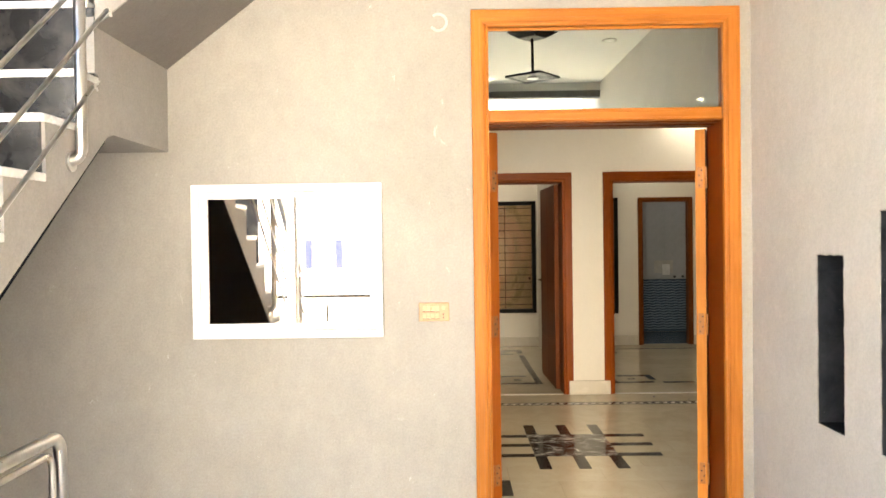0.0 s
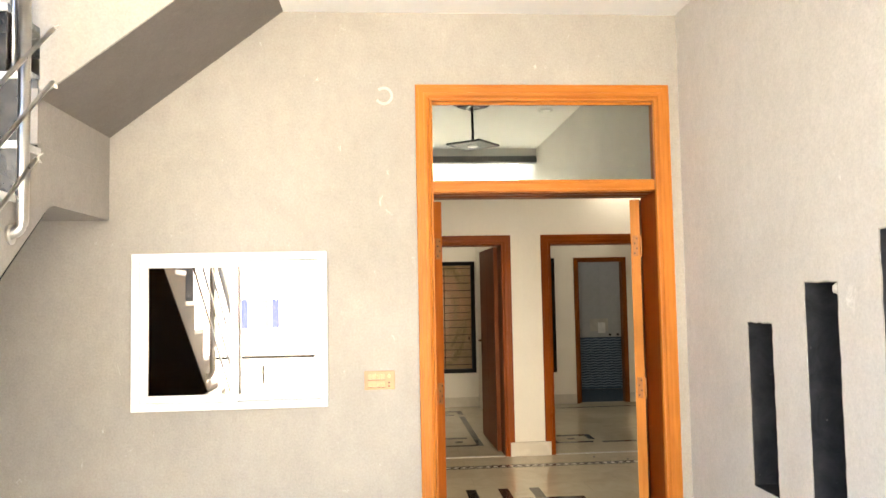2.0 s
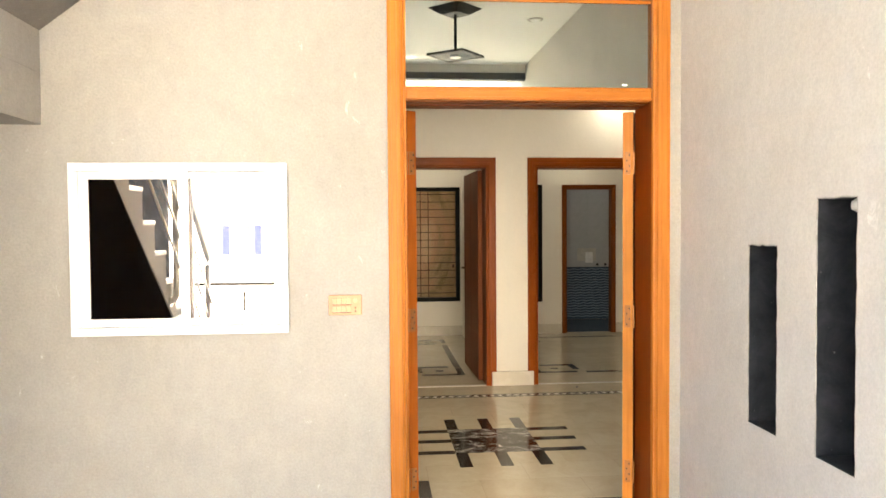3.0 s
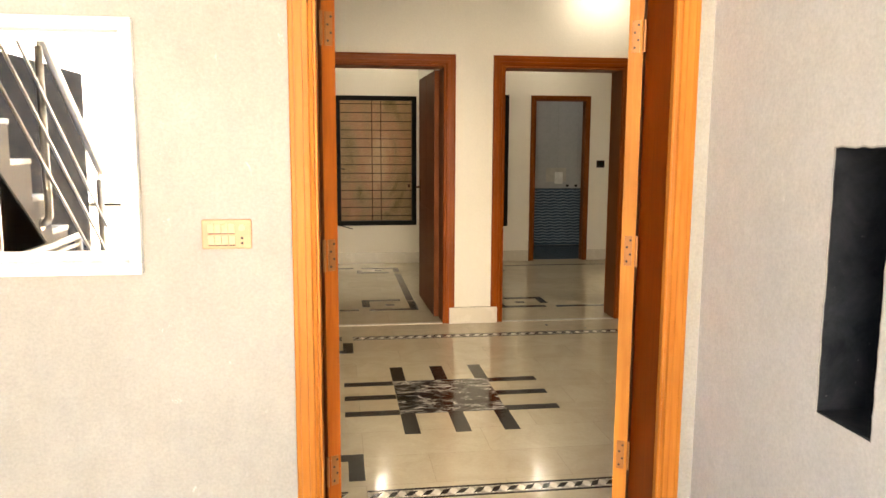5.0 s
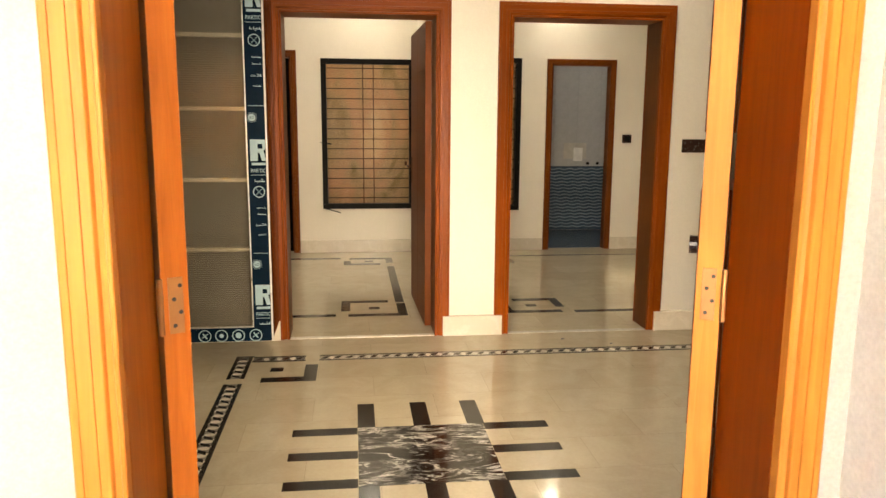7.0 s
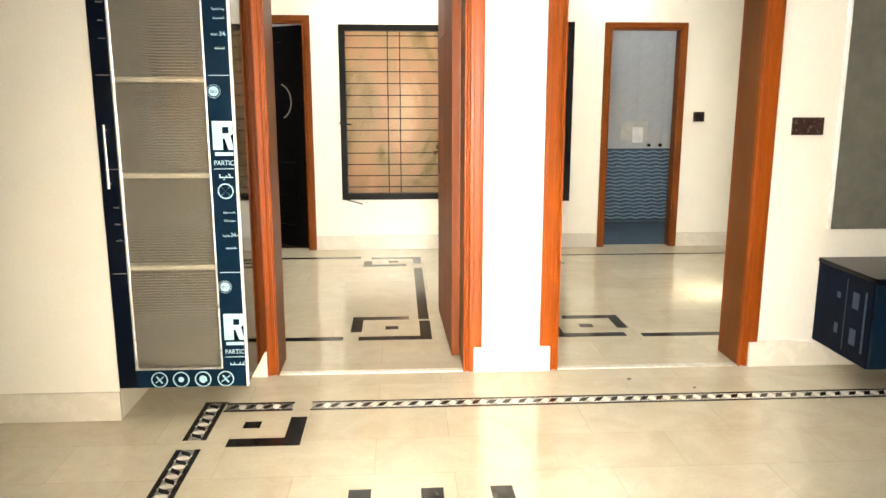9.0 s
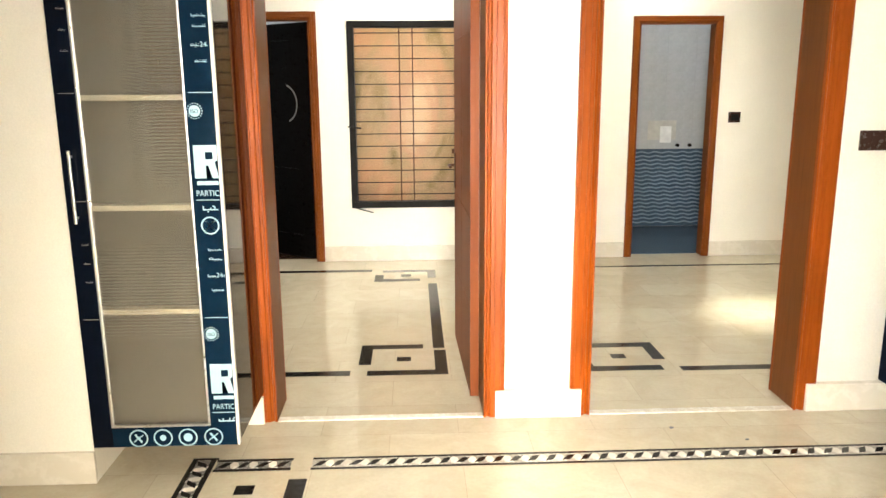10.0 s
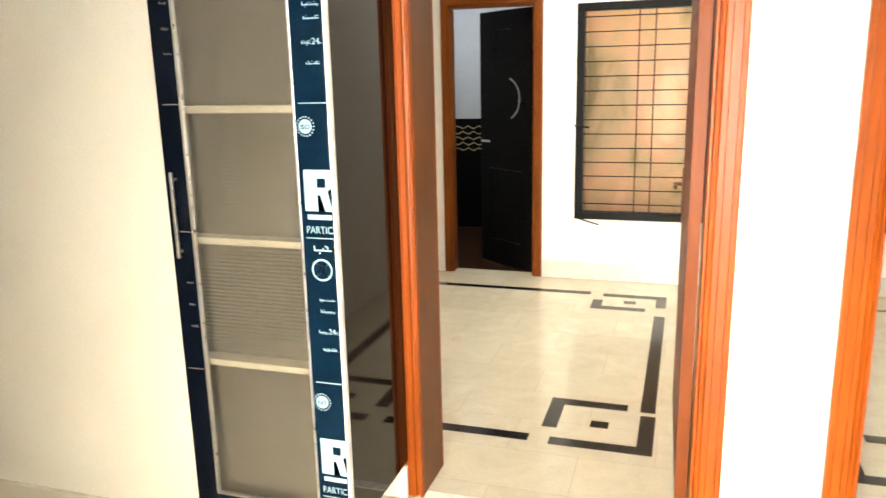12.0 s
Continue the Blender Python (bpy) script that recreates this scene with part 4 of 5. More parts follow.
# ---- inner doors ----
def doorway(name, x0, x1, top, y0, y1, width, label, both=True, mz=None, mx=None):
    d = thing(name, ((x0 + x1) / 2, y0, 0.0), label, "door frame", kind="structure")
    architrave(d, x0, x1, 0.002, top, y0, width, -1, mz or M_WOODZ, mx or M_WOODX)
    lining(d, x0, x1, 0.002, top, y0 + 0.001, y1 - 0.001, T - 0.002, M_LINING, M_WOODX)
    if both:
        architrave(d, x0, x1, 0.002, top, y1, width, 1, M_WOODZ, M_WOODX)
    return d


doorway("door_1", LD[0], LD[1], LD[2], YI, YJ, 0.095, "moulded orange wood frame of the first room door")
doorway("door_2", RD[0], RD[1], RD[2], YI, YJ, 0.095, "moulded orange wood frame of the second room door")
doorway("door_3", D1[0], D1[1], D1[2], YW, YW + WT, 0.070, "orange wood frame of the first bathroom door", False, M_DARKZ, M_DARKX)
doorway("door_4", D2[0], D2[1], D2[2], YW, YW + WT, 0.064, "orange wood frame of the second bathroom door", False, M_DARKZ, M_DARKX)


def room_leaf(hx, hy, ang, w, label):
    """Flush leaf with grooves across, hung at hx and swung into the room."""
    m = Matrix.Translation((hx, hy, 0)) @ Matrix.Rotation(radians(ang), 4, "Z")
    d = thing("room_door", (hx, hy, 0.0), label, "door")
    t = 0.042
    zs = [0.012, 0.46, 0.90, 1.34, 1.74, LD[2] - 0.006]

    def put(name, bmx, mat, parent, lab=""):
        bmx.transform(m)
        return part(name, bmx, mat, parent, lab)

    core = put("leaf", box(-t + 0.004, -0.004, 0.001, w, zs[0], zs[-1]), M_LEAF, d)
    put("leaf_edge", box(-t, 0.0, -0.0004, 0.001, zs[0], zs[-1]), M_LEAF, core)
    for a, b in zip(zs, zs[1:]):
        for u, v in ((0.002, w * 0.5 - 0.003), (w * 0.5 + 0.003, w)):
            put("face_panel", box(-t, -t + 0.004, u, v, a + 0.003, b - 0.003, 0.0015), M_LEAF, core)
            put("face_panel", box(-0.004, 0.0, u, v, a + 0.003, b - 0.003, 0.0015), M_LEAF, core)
    for z in (0.28, 1.05, 1.80):
        put("hinge", box(-t + 0.008, -0.006, -0.003, -0.0005, z - 0.05, z + 0.05, 0.001), M_LEAF, d, "dark brown butt hinge")
    hd = put("handle_plate", box(-t - 0.006, -t, w - 0.085, w - 0.045, 0.93, 1.13, 0.002), M_STILE, d, "brown metal handle plate")
    put("lever", tube([(-t - 0.035, w - 0.065, 1.06), (-t - 0.035, w - 0.17, 1.06)], 0.009, 10), M_STILE, hd)
    put("spindle", tube([(-t - 0.002, w - 0.065, 1.06), (-t - 0.035, w - 0.065, 1.06)], 0.008, 10), M_STILE, hd)
    return d


room_leaf(LD[1] - 0.004, YJ - 0.008, 1.5, 0.92, "red brown grooved room door standing open into the room")

# black bathroom door swung into the first bathroom
bd = thing("bathroom_door", (D1[1], YW + WT, 0.0), "black plastic bathroom door standing ajar, scratched", "door")
m = Matrix.Translation((D1[1] - 0.004, YW + WT - 0.01, 0)) @ Matrix.Rotation(radians(52), 4, "Z")
def bd_put(name, bmx, mat, parent, lab=""):
    bmx.transform(m)
    return part(name, bmx, mat, parent, lab)


leaf = bd_put("leaf", box(-0.036, 0.0, 0.0, 0.64, 0.012, 2.03, 0.003), M_BLACKDOOR, bd)
for y0, y1, z0, z1 in ((0.20, 0.44, 1.66, 1.90), (0.12, 0.52, 0.20, 0.80)):
    bmx = bmesh.new()
    for q in ((y0, y1, z0, z0 + 0.012), (y0, y1, z1 - 0.012, z1), (y0, y0 + 0.012, z0, z1), (y1 - 0.012, y1, z0, z1)):
        box(-0.040, -0.0355, q[0], q[1], q[2], q[3], bm=bmx)
    bd_put("moulding", bmx, M_BLACKDOOR, leaf)
bd_put("scratch", ring((-0.037, 0.30, 1.36), (-1, 0, 0), 0.165, 0.152, 0.003, 18, -70, 75), M_CHALK, leaf, "pale curved scratch")
bd_put("handle", tube([(-0.07, 0.58, 1.02), (-0.07, 0.48, 1.02)], 0.009, 8), M_ALU, leaf)

# ---- windows with bars ----
def barred_window(name, x0, x1, z0, z1, label):
    w = thing(name, ((x0 + x1) / 2, YW, z0), label, "window", kind="structure")
    f = 0.054
    ya, yb = YW - 0.016, YW + 0.07
    rect_frame(x0, x1, z0, z1, f, ya, yb, M_GRILLE, w, "window_frame", 0.003)
    xm = x0 + 0.542
    part("sash_stile", box(xm - 0.005, xm + 0.005, YW + 0.050, YW + 0.068, z0 + f, z1 - f, 0.002), M_STILE, w)
    part("pane", box(x0 + f, xm - 0.0055, YW + 0.056, YW + 0.061, z0 + f, z1 - f), M_PANE, w, "amber tinted glass pane").visible_shadow = False
    part("pane", box(xm + 0.0055, x1 - f, YW + 0.056, YW + 0.061, z0 + f, z1 - f), M_PANE, w, "amber tinted glass pane").visible_shadow = False
    part("sash_latch", box(x1 - 0.10, x1 - 0.075, YW + 0.040, YW + 0.055, z0 + 0.46, z0 + 0.50, 0.003), M_STILE, w, "small brown sash latch")
    n = 14
    for k in range(n):
        z = z0 + f + (z1 - z0 - 2 * f) * (k + 0.6) / n
        part("bar", tube([(x0 + f - 0.01, YW + 0.012, z), (x1 - f + 0.01, YW + 0.012, z)], 0.0042, 8), M_GRILLE, w)
    part("upright", box(x0 + 0.427, x0 + 0.437, YW + 0.019, YW + 0.026, z0 + f - 0.01, z1 - f + 0.01), M_STILE, w)
    part("latch", tube([(x0 - 0.012, YW - 0.022, z0 + 0.70), (x0 + 0.10, YW - 0.020, z0 + 0.685)], 0.007, 8), M_GRILLE, w)
    return w


barred_window("window_1", *W1, "black iron framed window with horizontal bars and amber glass")
barred_window("window_2", *W2, "black iron framed window with horizontal bars and amber glass")
# torn strip of sealing tape under the first window
ts = thing("tape_strip", (0.86, YW - 0.01, 0.46), "torn dark strip hanging under the window frame", "tape")
part("strip", tube([(0.83, YW - 0.012, 0.474), (0.90, YW - 0.022, 0.455), (0.985, YW - 0.014, 0.430)], 0.006, 6), M_GRILLE, ts)

# ---- tall cabinet ----
CX0, CX1, CY, CZ0, CZ1 = 0.094, 0.644, 6.955, 0.150, 2.62
cb = thing("tall_cabinet", (0.36, CY, CZ0), "tall wall cabinet with glass door, film-wrapped navy frame and cream shelves", "cabinet")
YBK = YI - 0.002
part("side_panel", box(CX1 - 0.016, CX1 + 0.002, CY + 0.022, YBK, CZ0, CZ1, 0.001), M_GLOSSBLK, cb, "glossy dark brown side panel")
part("side_panel", box(CX0, CX0 + 0.016, CY + 0.022, YBK, CZ0, CZ1, 0.001), M_CABIN, cb)
part("back_panel", box(CX0 + 0.016, CX1 - 0.016, CY + 0.085, CY + 0.095, CZ0, CZ1), M_CABIN, cb)
part("bottom_panel", box(CX0 + 0.016, CX1 - 0.016, CY + 0.022, YBK, CZ0, CZ0 + 0.018), M_CABIN, cb)
part("top_panel", box(CX0 + 0.016, CX1 - 0.016, CY + 0.022, YBK, CZ1 - 0.018, CZ1), M_CABIN, cb)
SHELVES = (0.683, 1.078, 1.472, 1.866, 2.260)
for z in SHELVES:
    part("shelf", box(CX0 + 0.017, CX1 - 0.017, CY + 0.026, CY + 0.0845, z - 0.010, z + 0.010, 0.001), M_SHELF, cb)
gx0, gx1, gz0, gz1 = 0.170, 0.545, 0.232, CZ1 - 0.075
cd = part("door_frame", box(CX0, gx0, CY, CY + 0.02, CZ0, CZ1, 0.002), M_FILMD, cb, "black navy film-wrapped door stile")
part("door_stile", box(gx1, CX1, CY, CY + 0.02, CZ0, CZ1, 0.002), M_FILM, cb, "navy film-wrapped door stile with pale print")
part("door_rail", box(gx0, gx1, CY, CY + 0.02, CZ0, gz0, 0.002), M_FILM, cb, "navy film-wrapped door rail with round pictograms")
part("door_rail", box(gx0, gx1, CY, CY + 0.02, gz1, CZ1, 0.002), M_FILMD, cb)
for q in ((gx0, gx0 + 0.007, gz0, gz1), (gx1 - 0.007, gx1, gz0, gz1), (gx0 + 0.007, gx1 - 0.007, gz0, gz0 + 0.007), (gx0 + 0.007, gx1 - 0.007, gz1 - 0.007, gz1)):
    part("glass_bead", box(q[0], q[1], CY - 0.003, CY + 0.012, q[2], q[3], 0.001), M_ALU, cb, "satin metal glass bead")
part("glass_pane", box(gx0 + 0.007, gx1 - 0.007, CY + 0.006, CY + 0.010, gz0 + 0.007, gz1 - 0.007), M_CABGLASS, cb, "finely ribbed clear glass").visible_shadow = False
part("edge_strip", box(CX1, CX1 + 0.009, CY - 0.001, CY + 0.021, CZ0, CZ1, 0.001), M_BAND, cb, "pale edge band")
part("handle", box(0.126, 0.136, CY - 0.026, CY - 0.016, 1.030, 1.292, 0.003), M_ALU, cb, "slim satin bar handle")
for z in (1.05, 1.27):
    part("handle_foot", box(0.128, 0.134, CY - 0.016, CY, z - 0.004, z + 0.004), M_ALU, cb)

# print on the film
def script_line(x0, x1, z, h, mat):
    """A line of joined script that cannot be read: base strokes, uprights and dots."""
    bm, x = bmesh.new(), x0
    while x < x1 - h * 0.4:
        w = min(h * random.uniform(0.7, 1.6), x1 - x)
        up = h * random.uniform(0.5, 1.0)
        box(x, x + w, CY - 0.001, CY, z, z + h * 0.24, bm=bm)
        box(x, x + h * 0.22, CY - 0.001, CY, z + h * 0.24, z + up, bm=bm)
        if random.random() < 0.6:
            xd, zd = x + w * 0.6, z + h * random.choice((-0.45, 0.75))
            box(xd, xd + h * 0.26, CY - 0.001, CY, zd, zd + h * 0.24, bm=bm)
        x += w + (h * 0.3 if random.random() < 0.35 else 0.0002)
    return part("script_line", bm, mat, cb)


def label_block(z, whole=True):
    """One repeat of the print down the stile: big letter, word, sign and script lines."""
    letter = part("printed_emblem", box(0.559, 0.642, CY - 0.0012, CY, z, z + 0.118), M_INK, cb, "big pale blue printed emblem")
    part("emblem_gap", box(0.600, 0.626, CY - 0.0018, CY - 0.0012, z + 0.068, z + 0.094, 0.0002), M_FILM, letter)
    bm = bmesh.new()
    bm.faces.new([bm.verts.new((x, CY - 0.0014, zz)) for x, zz in ((0.600, z), (0.622, z), (0.608, z + 0.046), (0.600, z + 0.046))])
    bmesh.ops.solidify(bm, geom=bm.faces, thickness=0.0003)
    part("emblem_gap", bm, M_FILM, letter)
    bm = bmesh.new()
    bm.faces.new([bm.verts.new((x, CY - 0.0014, zz)) for x, zz in ((0.6425, z + 0.066), (0.6425, z + 0.010), (0.632, z + 0.058))])
    bmesh.ops.solidify(bm, geom=bm.faces, thickness=0.0003)
    part("emblem_gap", bm, M_FILM, letter)
    part("print_bar", box(0.565, 0.641, CY - 0.0012, CY, z - 0.024, z - 0.010), M_INK, cb)
    lettering(cb, "PARTIC", 0.030, (0.560, CY - 0.0012, z - 0.064), M_INK, 0.081)
    part("print_line", box(0.557, 0.641, CY - 0.001, CY, z - 0.0795, z - 0.077), M_INK, cb)
    script_line(0.578, 0.640, z - 0.116, 0.017, M_INK)
    if not whole:
        return
    part("pictogram", ring((0.600, CY - 0.0006, z - 0.172), (0, -1, 0), 0.033, 0.028, 0.0012, 24), M_INK, cb)
    bm = bmesh.new()
    for s in (-1, 1):
        v = [bm.verts.new((0.600 + dx, CY - 0.001, z - 0.172 + dz)) for dx, dz in ((-0.016 * s - 0.003, -0.017), (-0.016 * s + 0.003, -0.017), (0.016 * s + 0.003, 0.017), (0.016 * s - 0.003, 0.017))]
        bm.faces.new(v)
    bmesh.ops.solidify(bm, geom=bm.faces, thickness=0.0006)
    part("pictogram_cross", bm, M_INK, cb)
    for zz, w in ((z - 0.265, 0.050), (z - 0.300, 0.046), (z - 0.418, 0.044)):
        script_line(0.611 - w / 2, 0.611 + w / 2, zz, 0.009, M_INK)
    lettering(cb, "24", 0.024, (0.610, CY - 0.0012, z - 0.366), M_INK)
    script_line(0.578, 0.607, z - 0.364, 0.009, M_INK)
    script_line(0.628, 0.641, z - 0.364, 0.008, M_INK)
    part("print_line", box(0.557, 0.641, CY - 0.001, CY, z - 0.5225, z - 0.520), M_INK, cb)
    part("seal", disc((0.574, CY - 0.0006, z - 0.585), (0, -1, 0), 0.020, 0.0014, 24), M_INK, cb)
    lettering(cb, "ISO", 0.018, (0.561, CY - 0.0018, z - 0.592), M_FILM, 0.026)
    for k in range(18):
        a = 2 * math.pi * k / 18
        xt, zt = 0.574 + 0.0265 * math.cos(a), z - 0.585 + 0.0265 * math.sin(a)
        part("seal_tick", box(xt - 0.0022, xt + 0.0022, CY - 0.001, CY, zt - 0.0018, zt + 0.0018), M_INK, cb)
    # rounded outline on the dark stile and faint script
    part("print_line", box(0.110, 0.166, CY - 0.001, CY, z - 0.5225, z - 0.520), M_CHALK, cb)
    part("print_line", box(0.110, 0.166, CY - 0.001, CY, z - 0.0795, z - 0.077), M_CHALK, cb)
    for zz in (z - 0.24, z - 0.31, z - 0.38):
        script_line(0.134, 0.160, zz, 0.007, M_CHALK)


label_block(0.364, False)
label_block(1.187)
label_block(2.010)
for k, xc in enumerate((0.268, 0.361, 0.456, 0.554)):
    part("pictogram", ring((xc, CY - 0.0006, 0.186), (0, -1, 0), 0.036, 0.031, 0.0012, 26), M_INK, cb)
    if k in (1, 2):
        part("pictogram_mark", disc((xc, CY - 0.0006, 0.186), (0, -1, 0), 0.017 if k == 2 else 0.012, 0.0014, 16), M_INK, cb)
    if k in (0, 3):
        part("pictogram_mark", tube([(xc - 0.018, CY - 0.0006, 0.172), (xc + 0.018, CY - 0.0006, 0.200)], 0.0024, 6), M_INK, cb)
        part("pictogram_mark", tube([(xc - 0.012, CY - 0.0006, 0.202), (xc + 0.012, CY - 0.0006, 0.170)], 0.004, 6), M_INK, cb)

# ---- hall wall, right of the second doorway ----
hsw = thing("hall_switch", (3.333, YI, 1.26), "dark brown switch plate on the cream wall", "switch")
part("plate", box(3.296, 3.460, YI - 0.011, YI, 1.214, 1.302, 0.004), M_DARKSW, hsw)
for k in range(4):
    part("switch_key", box(3.318 + 0.030 * k, 3.344 + 0.030 * k, YI - 0.014, YI - 0.0105, 1.236, 1.282, 0.0015), M_DARKSW, hsw)
tv = thing("wall_panel", (4.2, YI, 0.73), "tall grey olive glossy media wall panel with a pale edge", "wall panel")
part("panel", box(3.538, 4.90, YI - 0.030, YI - 0.002, 0.735, 2.40, 0.002), M_TVPANEL, tv)
part("edge_trim", box(3.526, 3.537, YI - 0.031, YI - 0.002, 0.733, 2.40, 0.001), M_UPVC, tv)
ms = thing("media_console", (4.2, YI, 0.14), "floating glossy black media console under the panel", "console")
part("carcass", box(3.512, 4.92, 7.02, YI - 0.002, 0.140, 0.560, 0.002), M_ENDFILM, ms, "navy film-wrapped carcass")
part("top_board", box(3.506, 4.926, 7.0, YI - 0.002, 0.561, 0.583, 0.002), M_CONSOLE, ms)
bm = bmesh.new()
for k, (ya, yb, za, zb) in enumerate(((7.06, 7.075, 0.20, 0.50), (7.12, 7.17, 0.22, 0.30), (7.12, 7.17, 0.40, 0.48), (7.22, 7.225, 0.17, 0.53), (7.27, 7.30, 0.24, 0.29), (7.27, 7.30, 0.42, 0.45))):
    box(3.5108, 3.5125, ya, yb, za, zb, bm=bm)
part("printed_mark", bm, M_INKDIM, ms, "dim blue print on the film")
for a, b in ((3.516, 3.95), (3.956, 4.43), (4.436, 4.916)):
    part("drawer_front", box(a, b, 6.999, 7.019, 0.146, 0.556, 0.002), M_FILM, ms, "navy film-wrapped drawer front")

# crumbs of plaster left on the hall floor
for cx, cy, size in ((2.476, 7.312, 0.008), (2.764, 7.184, 0.006)):
    crumb = thing("plaster_crumb", (cx, cy, 0.0), "small dark crumb of plaster on the marble floor", "debris", "crumbs on the floor")
    bm = bmesh.new()
    bmesh.ops.create_icosphere(bm, subdivisions=2, radius=size, matrix=Matrix.Translation((cx, cy, size * 0.55)) @ Matrix.Diagonal((1.5, 1.0, 0.6, 1)))
    for v in bm.verts:
        v.co += 0.3 * size * Vector(noise.noise_vector(v.co * 160))
        v.co.z = max(v.co.z, 0.0)
    part("crumb", bm, M_DIM, crumb)

# ---- second room: thermostat box and bathroom tiles ----
tb = thing("wall_socket", (4.09, YW, 1.22), "small black wall socket box", "socket")
part("plate", box(4.055, 4.155, YW - 0.022, YW, 1.176, 1.266, 0.004), M_DARKSW, tb)
part("socket_face", box(4.072, 4.138, YW - 0.026, YW - 0.0215, 1.192, 1.250, 0.003), M_GRILLE, tb)

BY = 12.15
bt = thing("bathroom_tiling", (4.0, BY, 0.0), "dark blue tiled dado with pale wave relief", "tiles", kind="structure")
TW = 0.30
tile_bm = box(0.0006, TW - 0.0006, -0.010, -0.001, 0.001, 0.205, 0.0015)
first_tile = part("tile", tile_bm, M_TILELOW, bt)
tile_mesh = first_tile.data
first_tile.matrix_basis = pose(3.07, BY, 0.008)
first_tile.matrix_parent_inverse = world_of(bt).inverted()
for i in range(7):
    for j in range(4):
        if i or j:
            piece("tile", tile_mesh, bt, pose(3.07 + TW * i, BY, 0.008 + 0.207 * j))
upper_tile = None
for i in range(7):
    for j in range(9):
        at = pose(3.07 + TW * i, BY, 0.842 + 0.195 * j)
        if upper_tile is None:
            upper_tile = part("tile", box(0.001, TW - 0.001, -0.0105, -0.001, 0.001, 0.194, 0.0012), M_TILEUP, bt, "pale grey glazed wall tile")
            upper_tile.matrix_parent_inverse = world_of(bt).inverted()
            upper_tile.matrix_basis = at
        else:
            piece("tile", upper_tile.data, bt, at)
wbm = bmesh.new()
for r in range(19):
    z = 0.050 + r * 0.0415
    prev = None
    for k in range(118):
        x = 3.08 + k * 0.018
        up = 0.0065 * math.sin(2 * math.pi * x / 0.145 + 0.5 * r)
        cur = [wbm.verts.new((x, BY - 0.0105, z + up - 0.007)), wbm.verts.new((x, BY - 0.0165, z + up)), wbm.verts.new((x, BY - 0.0105, z + up + 0.009))]
        if prev:
            for q in range(2):
                wbm.faces.new((prev[q], cur[q], cur[q + 1], prev[q + 1]))
        prev = cur
tagged(part("wave_relief", wbm, M_TILEWAVE, bt, "pale blue wave relief"), kind="stuff")
pb = thing("mortar_patch", (3.98, BY, 1.1), "pale mortar patch round a pipe outlet", "patch")
part("patch", box(3.80, 4.10, BY - 0.0145, BY - 0.011, 0.93, 1.13, 0.001), M_GROUT, pb)
part("opening", box(3.93, 4.05, BY - 0.0205, BY - 0.015, 0.90, 1.07, 0.002), M_UPVC, pb)
for xo in (4.12, 4.25):
    op = thing("water_outlet", (xo, BY, 0.87), "small black capped water outlet", "pipe")
    part("cap", disc((xo, BY - 0.024, 0.872), (0, 1, 0), 0.018, 0.028, 14), M_GRILLE, op)

# first bathroom: honeycomb band
hb = thing("tile_band", (-0.1, 12.45, 1.0), "dark tile band with a gold net pattern", "tiles", kind="structure")
part("tile", box(-1.5, 0.5, 12.440, 12.449, 0.008, 1.12, 0.001), M_BLACKDOOR, hb)
bm = bmesh.new()
for r in range(5):
    for k in range(12):
        xa = -0.9 + 0.11 * k + (0.055 if r % 2 else 0)
        za = 0.80 + 0.055 * r
        tube([(xa, 12.437, za), (xa + 0.055, 12.437, za + 0.028), (xa + 0.11, 12.437, za)], 0.004, 5, bm)
tagged(part("net_pattern", bm, M_TILEGOLD, hb, "gold net lines"), kind="stuff")

# ---- lamps inside ----
led = []
for x, y, on in ((0.9, 6.2, 1), (2.91, 7.24, 1), (3.9, 5.2, 1), (1.5, 4.9, 1), (0.45, 9.9, 1), (1.30, 10.35, 1), (3.30, 10.35, 1), (3.72, 9.0, 1), (0.4, 8.6, 1)):
    led.append(downlight(x, y, ZI, "ceiling downlights", True))
# fill lights without a fitting, added to brighten the hall and rooms
for x, y, e in ((1.5, 6.0, 0.07), (3.4, 5.9, 0.09), (0.7, 9.2, 0.31), (3.3, 9.4, 0.24)):
    lamp("room_fill", "AREA", look((x, y, ZI - 0.02), (x, y, 0)), e, WARM, size=0.5, spread=radians(180 if y < 7 else 125))
for x, y in ((2.91, 7.24), (1.30, 10.35), (3.30, 10.35)):
    lamp("wall_spot", "AREA", look((x, y, ZI - 0.012), (x, y + 0.12, 0)), 0.22 if y < 8 else 0.13, WARM, size=0.07)
# narrow beam and its fitting are assumed, added for the bright floor patch
lamp("floor_patch_beam", "AREA", look((3.72, 9.0, ZI - 0.012), (3.72, 8.95, 0)), 0.075, (1.0, 0.90, 0.62), size=0.06, spread=radians(24))
# lamp added in the open front door for daylight from sunlit paving and street
lamp("door_daylight", "AREA", look((1.32, YB + 0.03, 1.05), (1.55, 7.5, 0.3)), 1.1, (1.0, 0.82, 0.55), shape="RECTANGLE", size=0.95, size_y=1.9, spread=radians(85))
# unseen fill lights, added so the two bathrooms are not too dark
lamp("bath_fill", "AREA", look((-0.5, 11.6, 2.58), (-0.5, 11.6, 0)), 0.24, (0.95, 0.97, 1.0), size=0.3)
lamp("bath_fill", "AREA", look((4.1, 11.6, 2.58), (4.1, 11.6, 0)), 0.075, (0.95, 0.97, 1.0), size=0.3)

# ---- inlays in the floor, last ----
def inlay(name, x0, x1, y0, y1, mat, h=0.0016):
    return part(name, box(x0, x1, y0, y1, 0.0002, h), mat, floor)


# middle pattern
inlay("inlay_slab", 1.132, 1.720, 5.424, 5.996, M_BLACK, 0.0022)
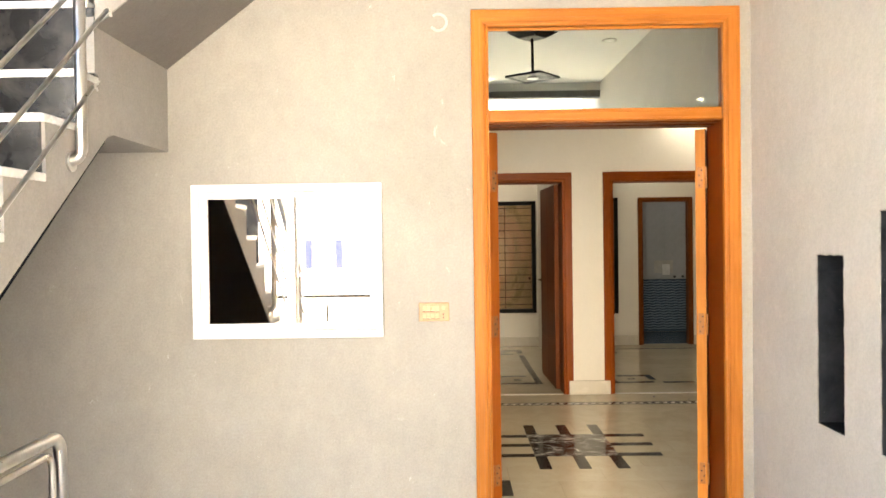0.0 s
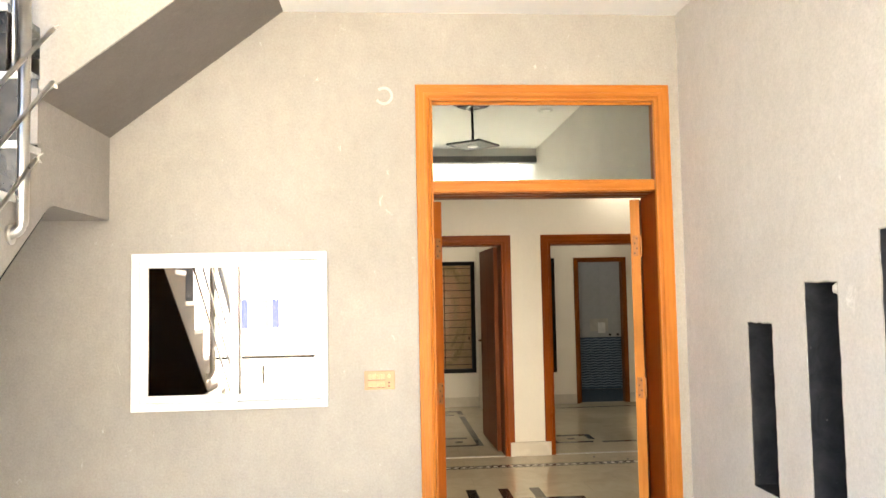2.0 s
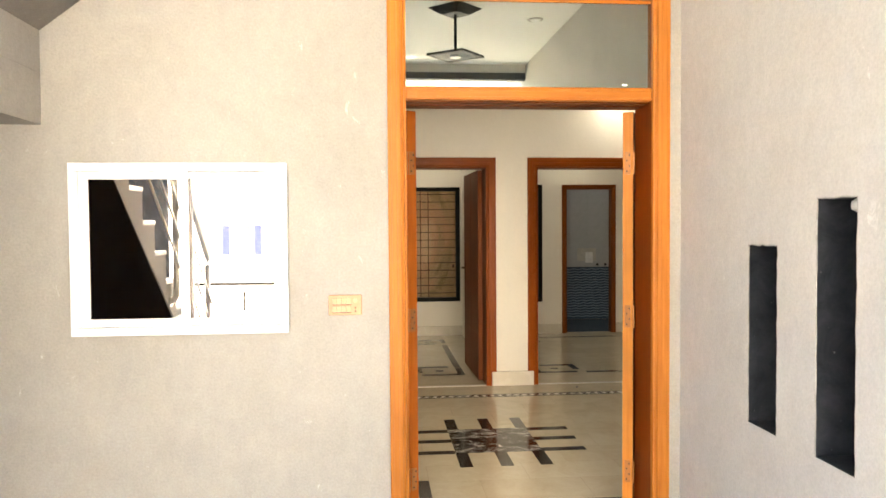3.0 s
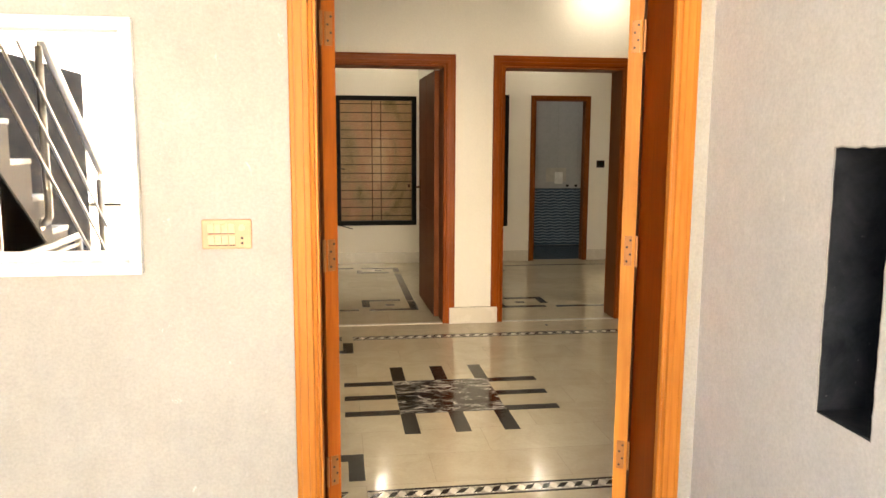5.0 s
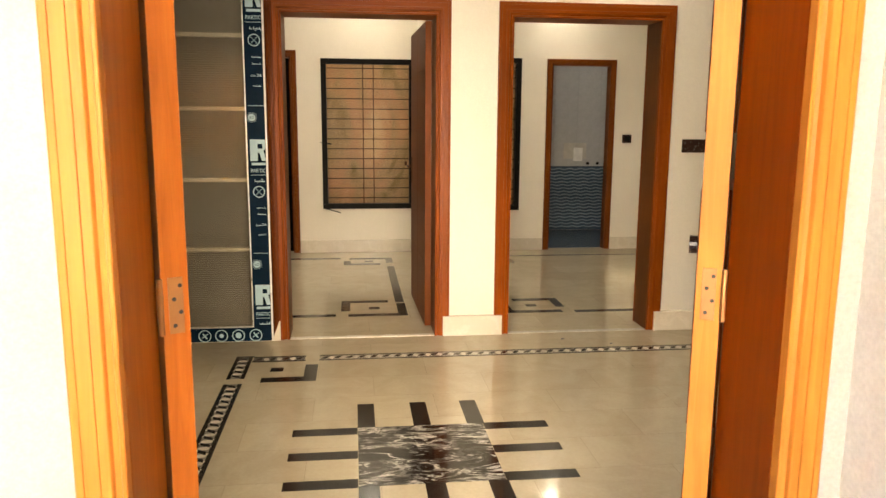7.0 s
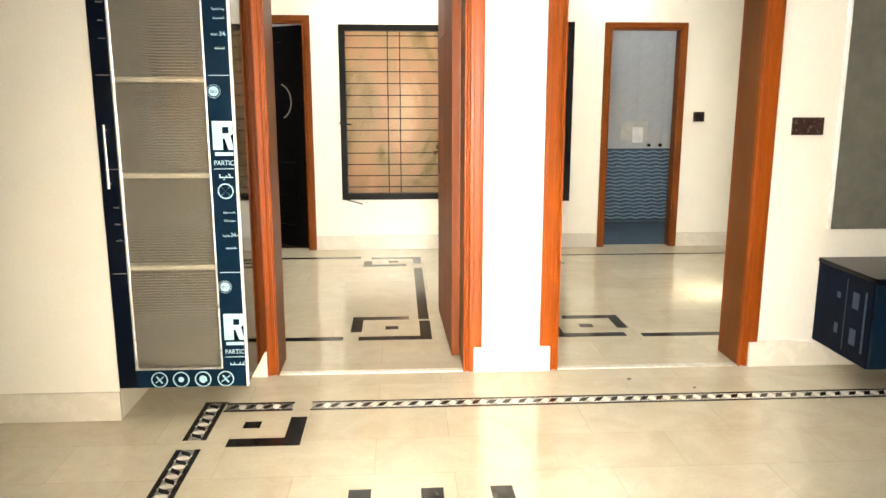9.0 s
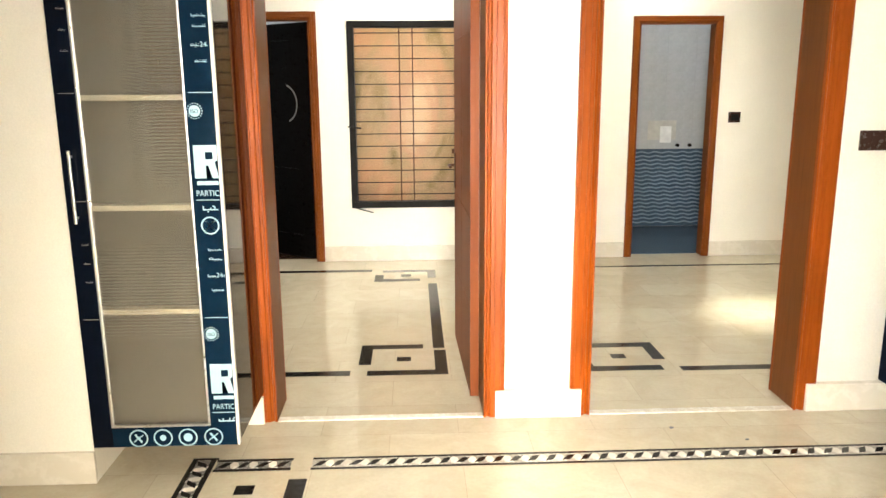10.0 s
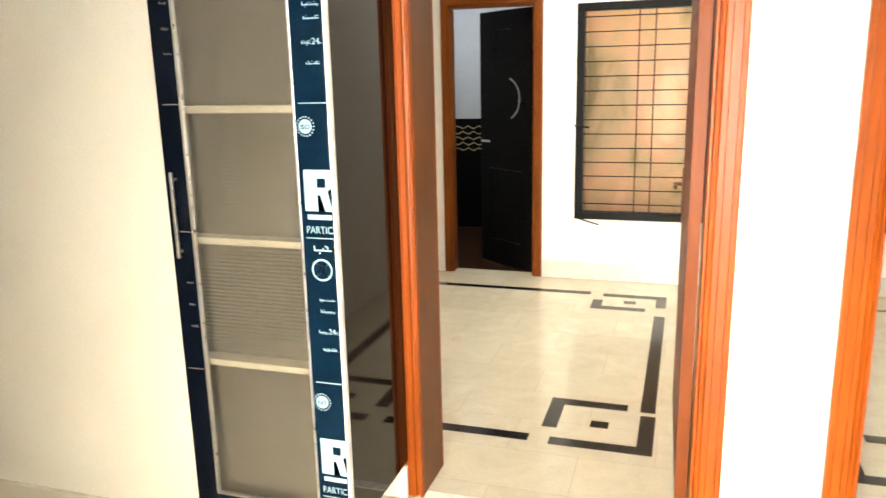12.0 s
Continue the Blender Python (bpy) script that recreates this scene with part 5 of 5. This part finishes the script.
for yc in (5.962, 5.712, 5.452):
    inlay("inlay_strip", 0.834, 1.130, yc - 0.037, yc + 0.037, M_INLAY)
    inlay("inlay_strip", 1.722, 2.024, yc - 0.037, yc + 0.037, M_INLAY)
for xc in (1.172, 1.434, 1.688):
    inlay("inlay_strip", xc - 0.041, xc + 0.041, 5.998, 6.292, M_INLAY)
    inlay("inlay_strip", xc - 0.041, xc + 0.041, 5.134, 5.422, M_INLAY)
# corner brackets of the hall
inlay("inlay_strip", 0.604, 0.906, 6.666, 6.740, M_INLAY)
inlay("inlay_strip", 0.834, 0.906, 6.741, 6.948, M_INLAY)
inlay("inlay_dot", 0.640, 0.712, 6.842, 6.908, M_INLAY)
inlay("inlay_strip", 0.604, 0.914, 4.838, 4.912, M_INLAY)
inlay("inlay_strip", 0.842, 0.914, 4.628, 4.837, M_INLAY)
inlay("inlay_dot", 0.640, 0.712, 4.67, 4.735, M_INLAY)


def room_corner(x_in, x_out, y_in, y_out):
    """Two nested angles and a dot; the outer corner lies at (x_out, y_out)."""
    sx, sy = (1 if x_out > x_in else -1), (1 if y_out > y_in else -1)
    w = 0.068

    def strip(xa, xb, ya, yb):
        inlay("inlay_strip", min(xa, xb), max(xa, xb), min(ya, yb), max(ya, yb), M_INLAY)

    strip(x_in + sx * 0.055, x_out, y_out, y_out - sy * w)
    strip(x_out - sx * w, x_out, y_out - sy * w, y_in + sy * 0.10)
    strip(x_in, x_in + sx * w, y_out - sy * 0.16, y_in)
    strip(x_in + sx * w, x_out - sx * 0.13, y_in, y_in + sy * w)
    xm, ym = x_in + sx * 0.25, (y_in + y_out) / 2
    strip(xm - 0.04, xm + 0.04, ym - 0.033, ym + 0.033)


room_corner(1.020, 1.510, 8.492, 8.014)
room_corner(1.016, 1.506, 9.985, 10.350)
inlay("inlay_strip", 1.438, 1.506, 8.430, 9.900, M_INLAY)
inlay("inlay_strip", -0.9, 0.984, 8.022, 8.088, M_INLAY)
inlay("inlay_strip", -0.9, 0.982, 10.310, 10.376, M_INLAY)
room_corner(2.732, 2.240, 8.450, 8.014)
room_corner(2.732, 2.240, 9.985, 10.350)
inlay("inlay_strip", 2.240, 2.308, 8.430, 9.900, M_INLAY)
inlay("inlay_strip", 2.772, 4.6, 7.996, 8.058, M_INLAY)
inlay("inlay_strip", 2.29, 4.6, 10.345, 10.376, M_INLAY)

# border band: two dark lines with a chain of pale and dark stones between
def quad_mesh(name, pts, h, mat):
    bm = bmesh.new()
    a = [bm.verts.new((x, y, 0.0)) for x, y in pts]
    b = [bm.verts.new((x, y, h)) for x, y in pts]
    bm.faces.new(b)
    for i in range(len(pts)):
        bm.faces.new((a[i], a[(i + 1) % len(pts)], b[(i + 1) % len(pts)], b[i]))
    bmesh.ops.recalc_face_normals(bm, faces=bm.faces)
    me = bpy.data.meshes.new(name)
    bm.to_mesh(me)
    bm.free()
    me.materials.append(mat)
    return me


BW, STEP = 0.098, 0.0718
stone = quad_mesh("border_stone", [(-0.031, -0.026), (0.004, -0.017), (0.031, 0.026), (-0.004, 0.017)], 0.0024, M_INLAY)
pale = quad_mesh("border_pale_stone", [(-0.024, 0.031), (0.012, 0.021), (0.024, -0.031), (-0.012, -0.021)], 0.0020, M_WHITEIN)
tip, tip_grey = [quad_mesh("border_tip", [(-0.0345, -0.034), (-0.0345, 0.034), (0.0345, 0.034), (0.0345, -0.034)], 0.0014, mat) for mat in (M_PALEGREY, M_GREYIN)]


def band(x0, y0, x1, y1, base=None, line=0.0065):
    """A run of the border with its middle line from (x0, y0) to (x1, y1)."""
    d = Vector((x1 - x0, y1 - y0, 0))
    length = d.length
    ang = math.degrees(math.atan2(d.y, d.x))
    n = Vector((-d.y, d.x, 0)) / length
    for s in (-1, 1):
        c = Vector((x0, y0, 0)) + n * (s * (BW / 2 - line))
        bm = box(0, length, -line, line, 0.0002, 0.0018)
        bm.transform(Matrix.Translation(c) @ Matrix.Rotation(radians(ang), 4, "Z"))
        part("border_line", bm, M_INLAY, floor)
    count = max(1, int(length / STEP))
    st = length / count
    for k in range(count):
        p = Vector((x0, y0, 0)) + d * ((k + 0.5) / count)
        piece("border_tip", base or tip, floor, pose(p.x, p.y, 0.0002, 0, 0, ang))
        if k:
            q = Vector((x0, y0, 0)) + d * (k / count)
            piece("border_pale_stone", pale, floor, pose(q.x, q.y, 0.0002, 0, 0, ang))
        piece("border_stone", stone, floor, pose(p.x, p.y, 0.0002, 0, 0, ang + 6 * math.sin(k * 2.1)))


YT, XL, YN = 7.070, 0.462, 4.478
inlay("border_line", XL - 0.049, XL + 0.056, YT + 0.051, YT + 0.066, M_INLAY)
band(XL + 0.055, YT, 0.828, YT, tip_grey, 0.009)
band(0.908, YT, 4.70, YT)
band(XL, YT + 0.049, XL, 6.735, tip_grey, 0.011)
band(XL, 6.650, XL, 4.95, tip_grey, 0.011)
band(XL, 4.865, XL, YN - 0.049, tip_grey, 0.011)
band(XL + 0.055, YN, 0.836, YN)
band(0.916, YN, 4.70, YN)
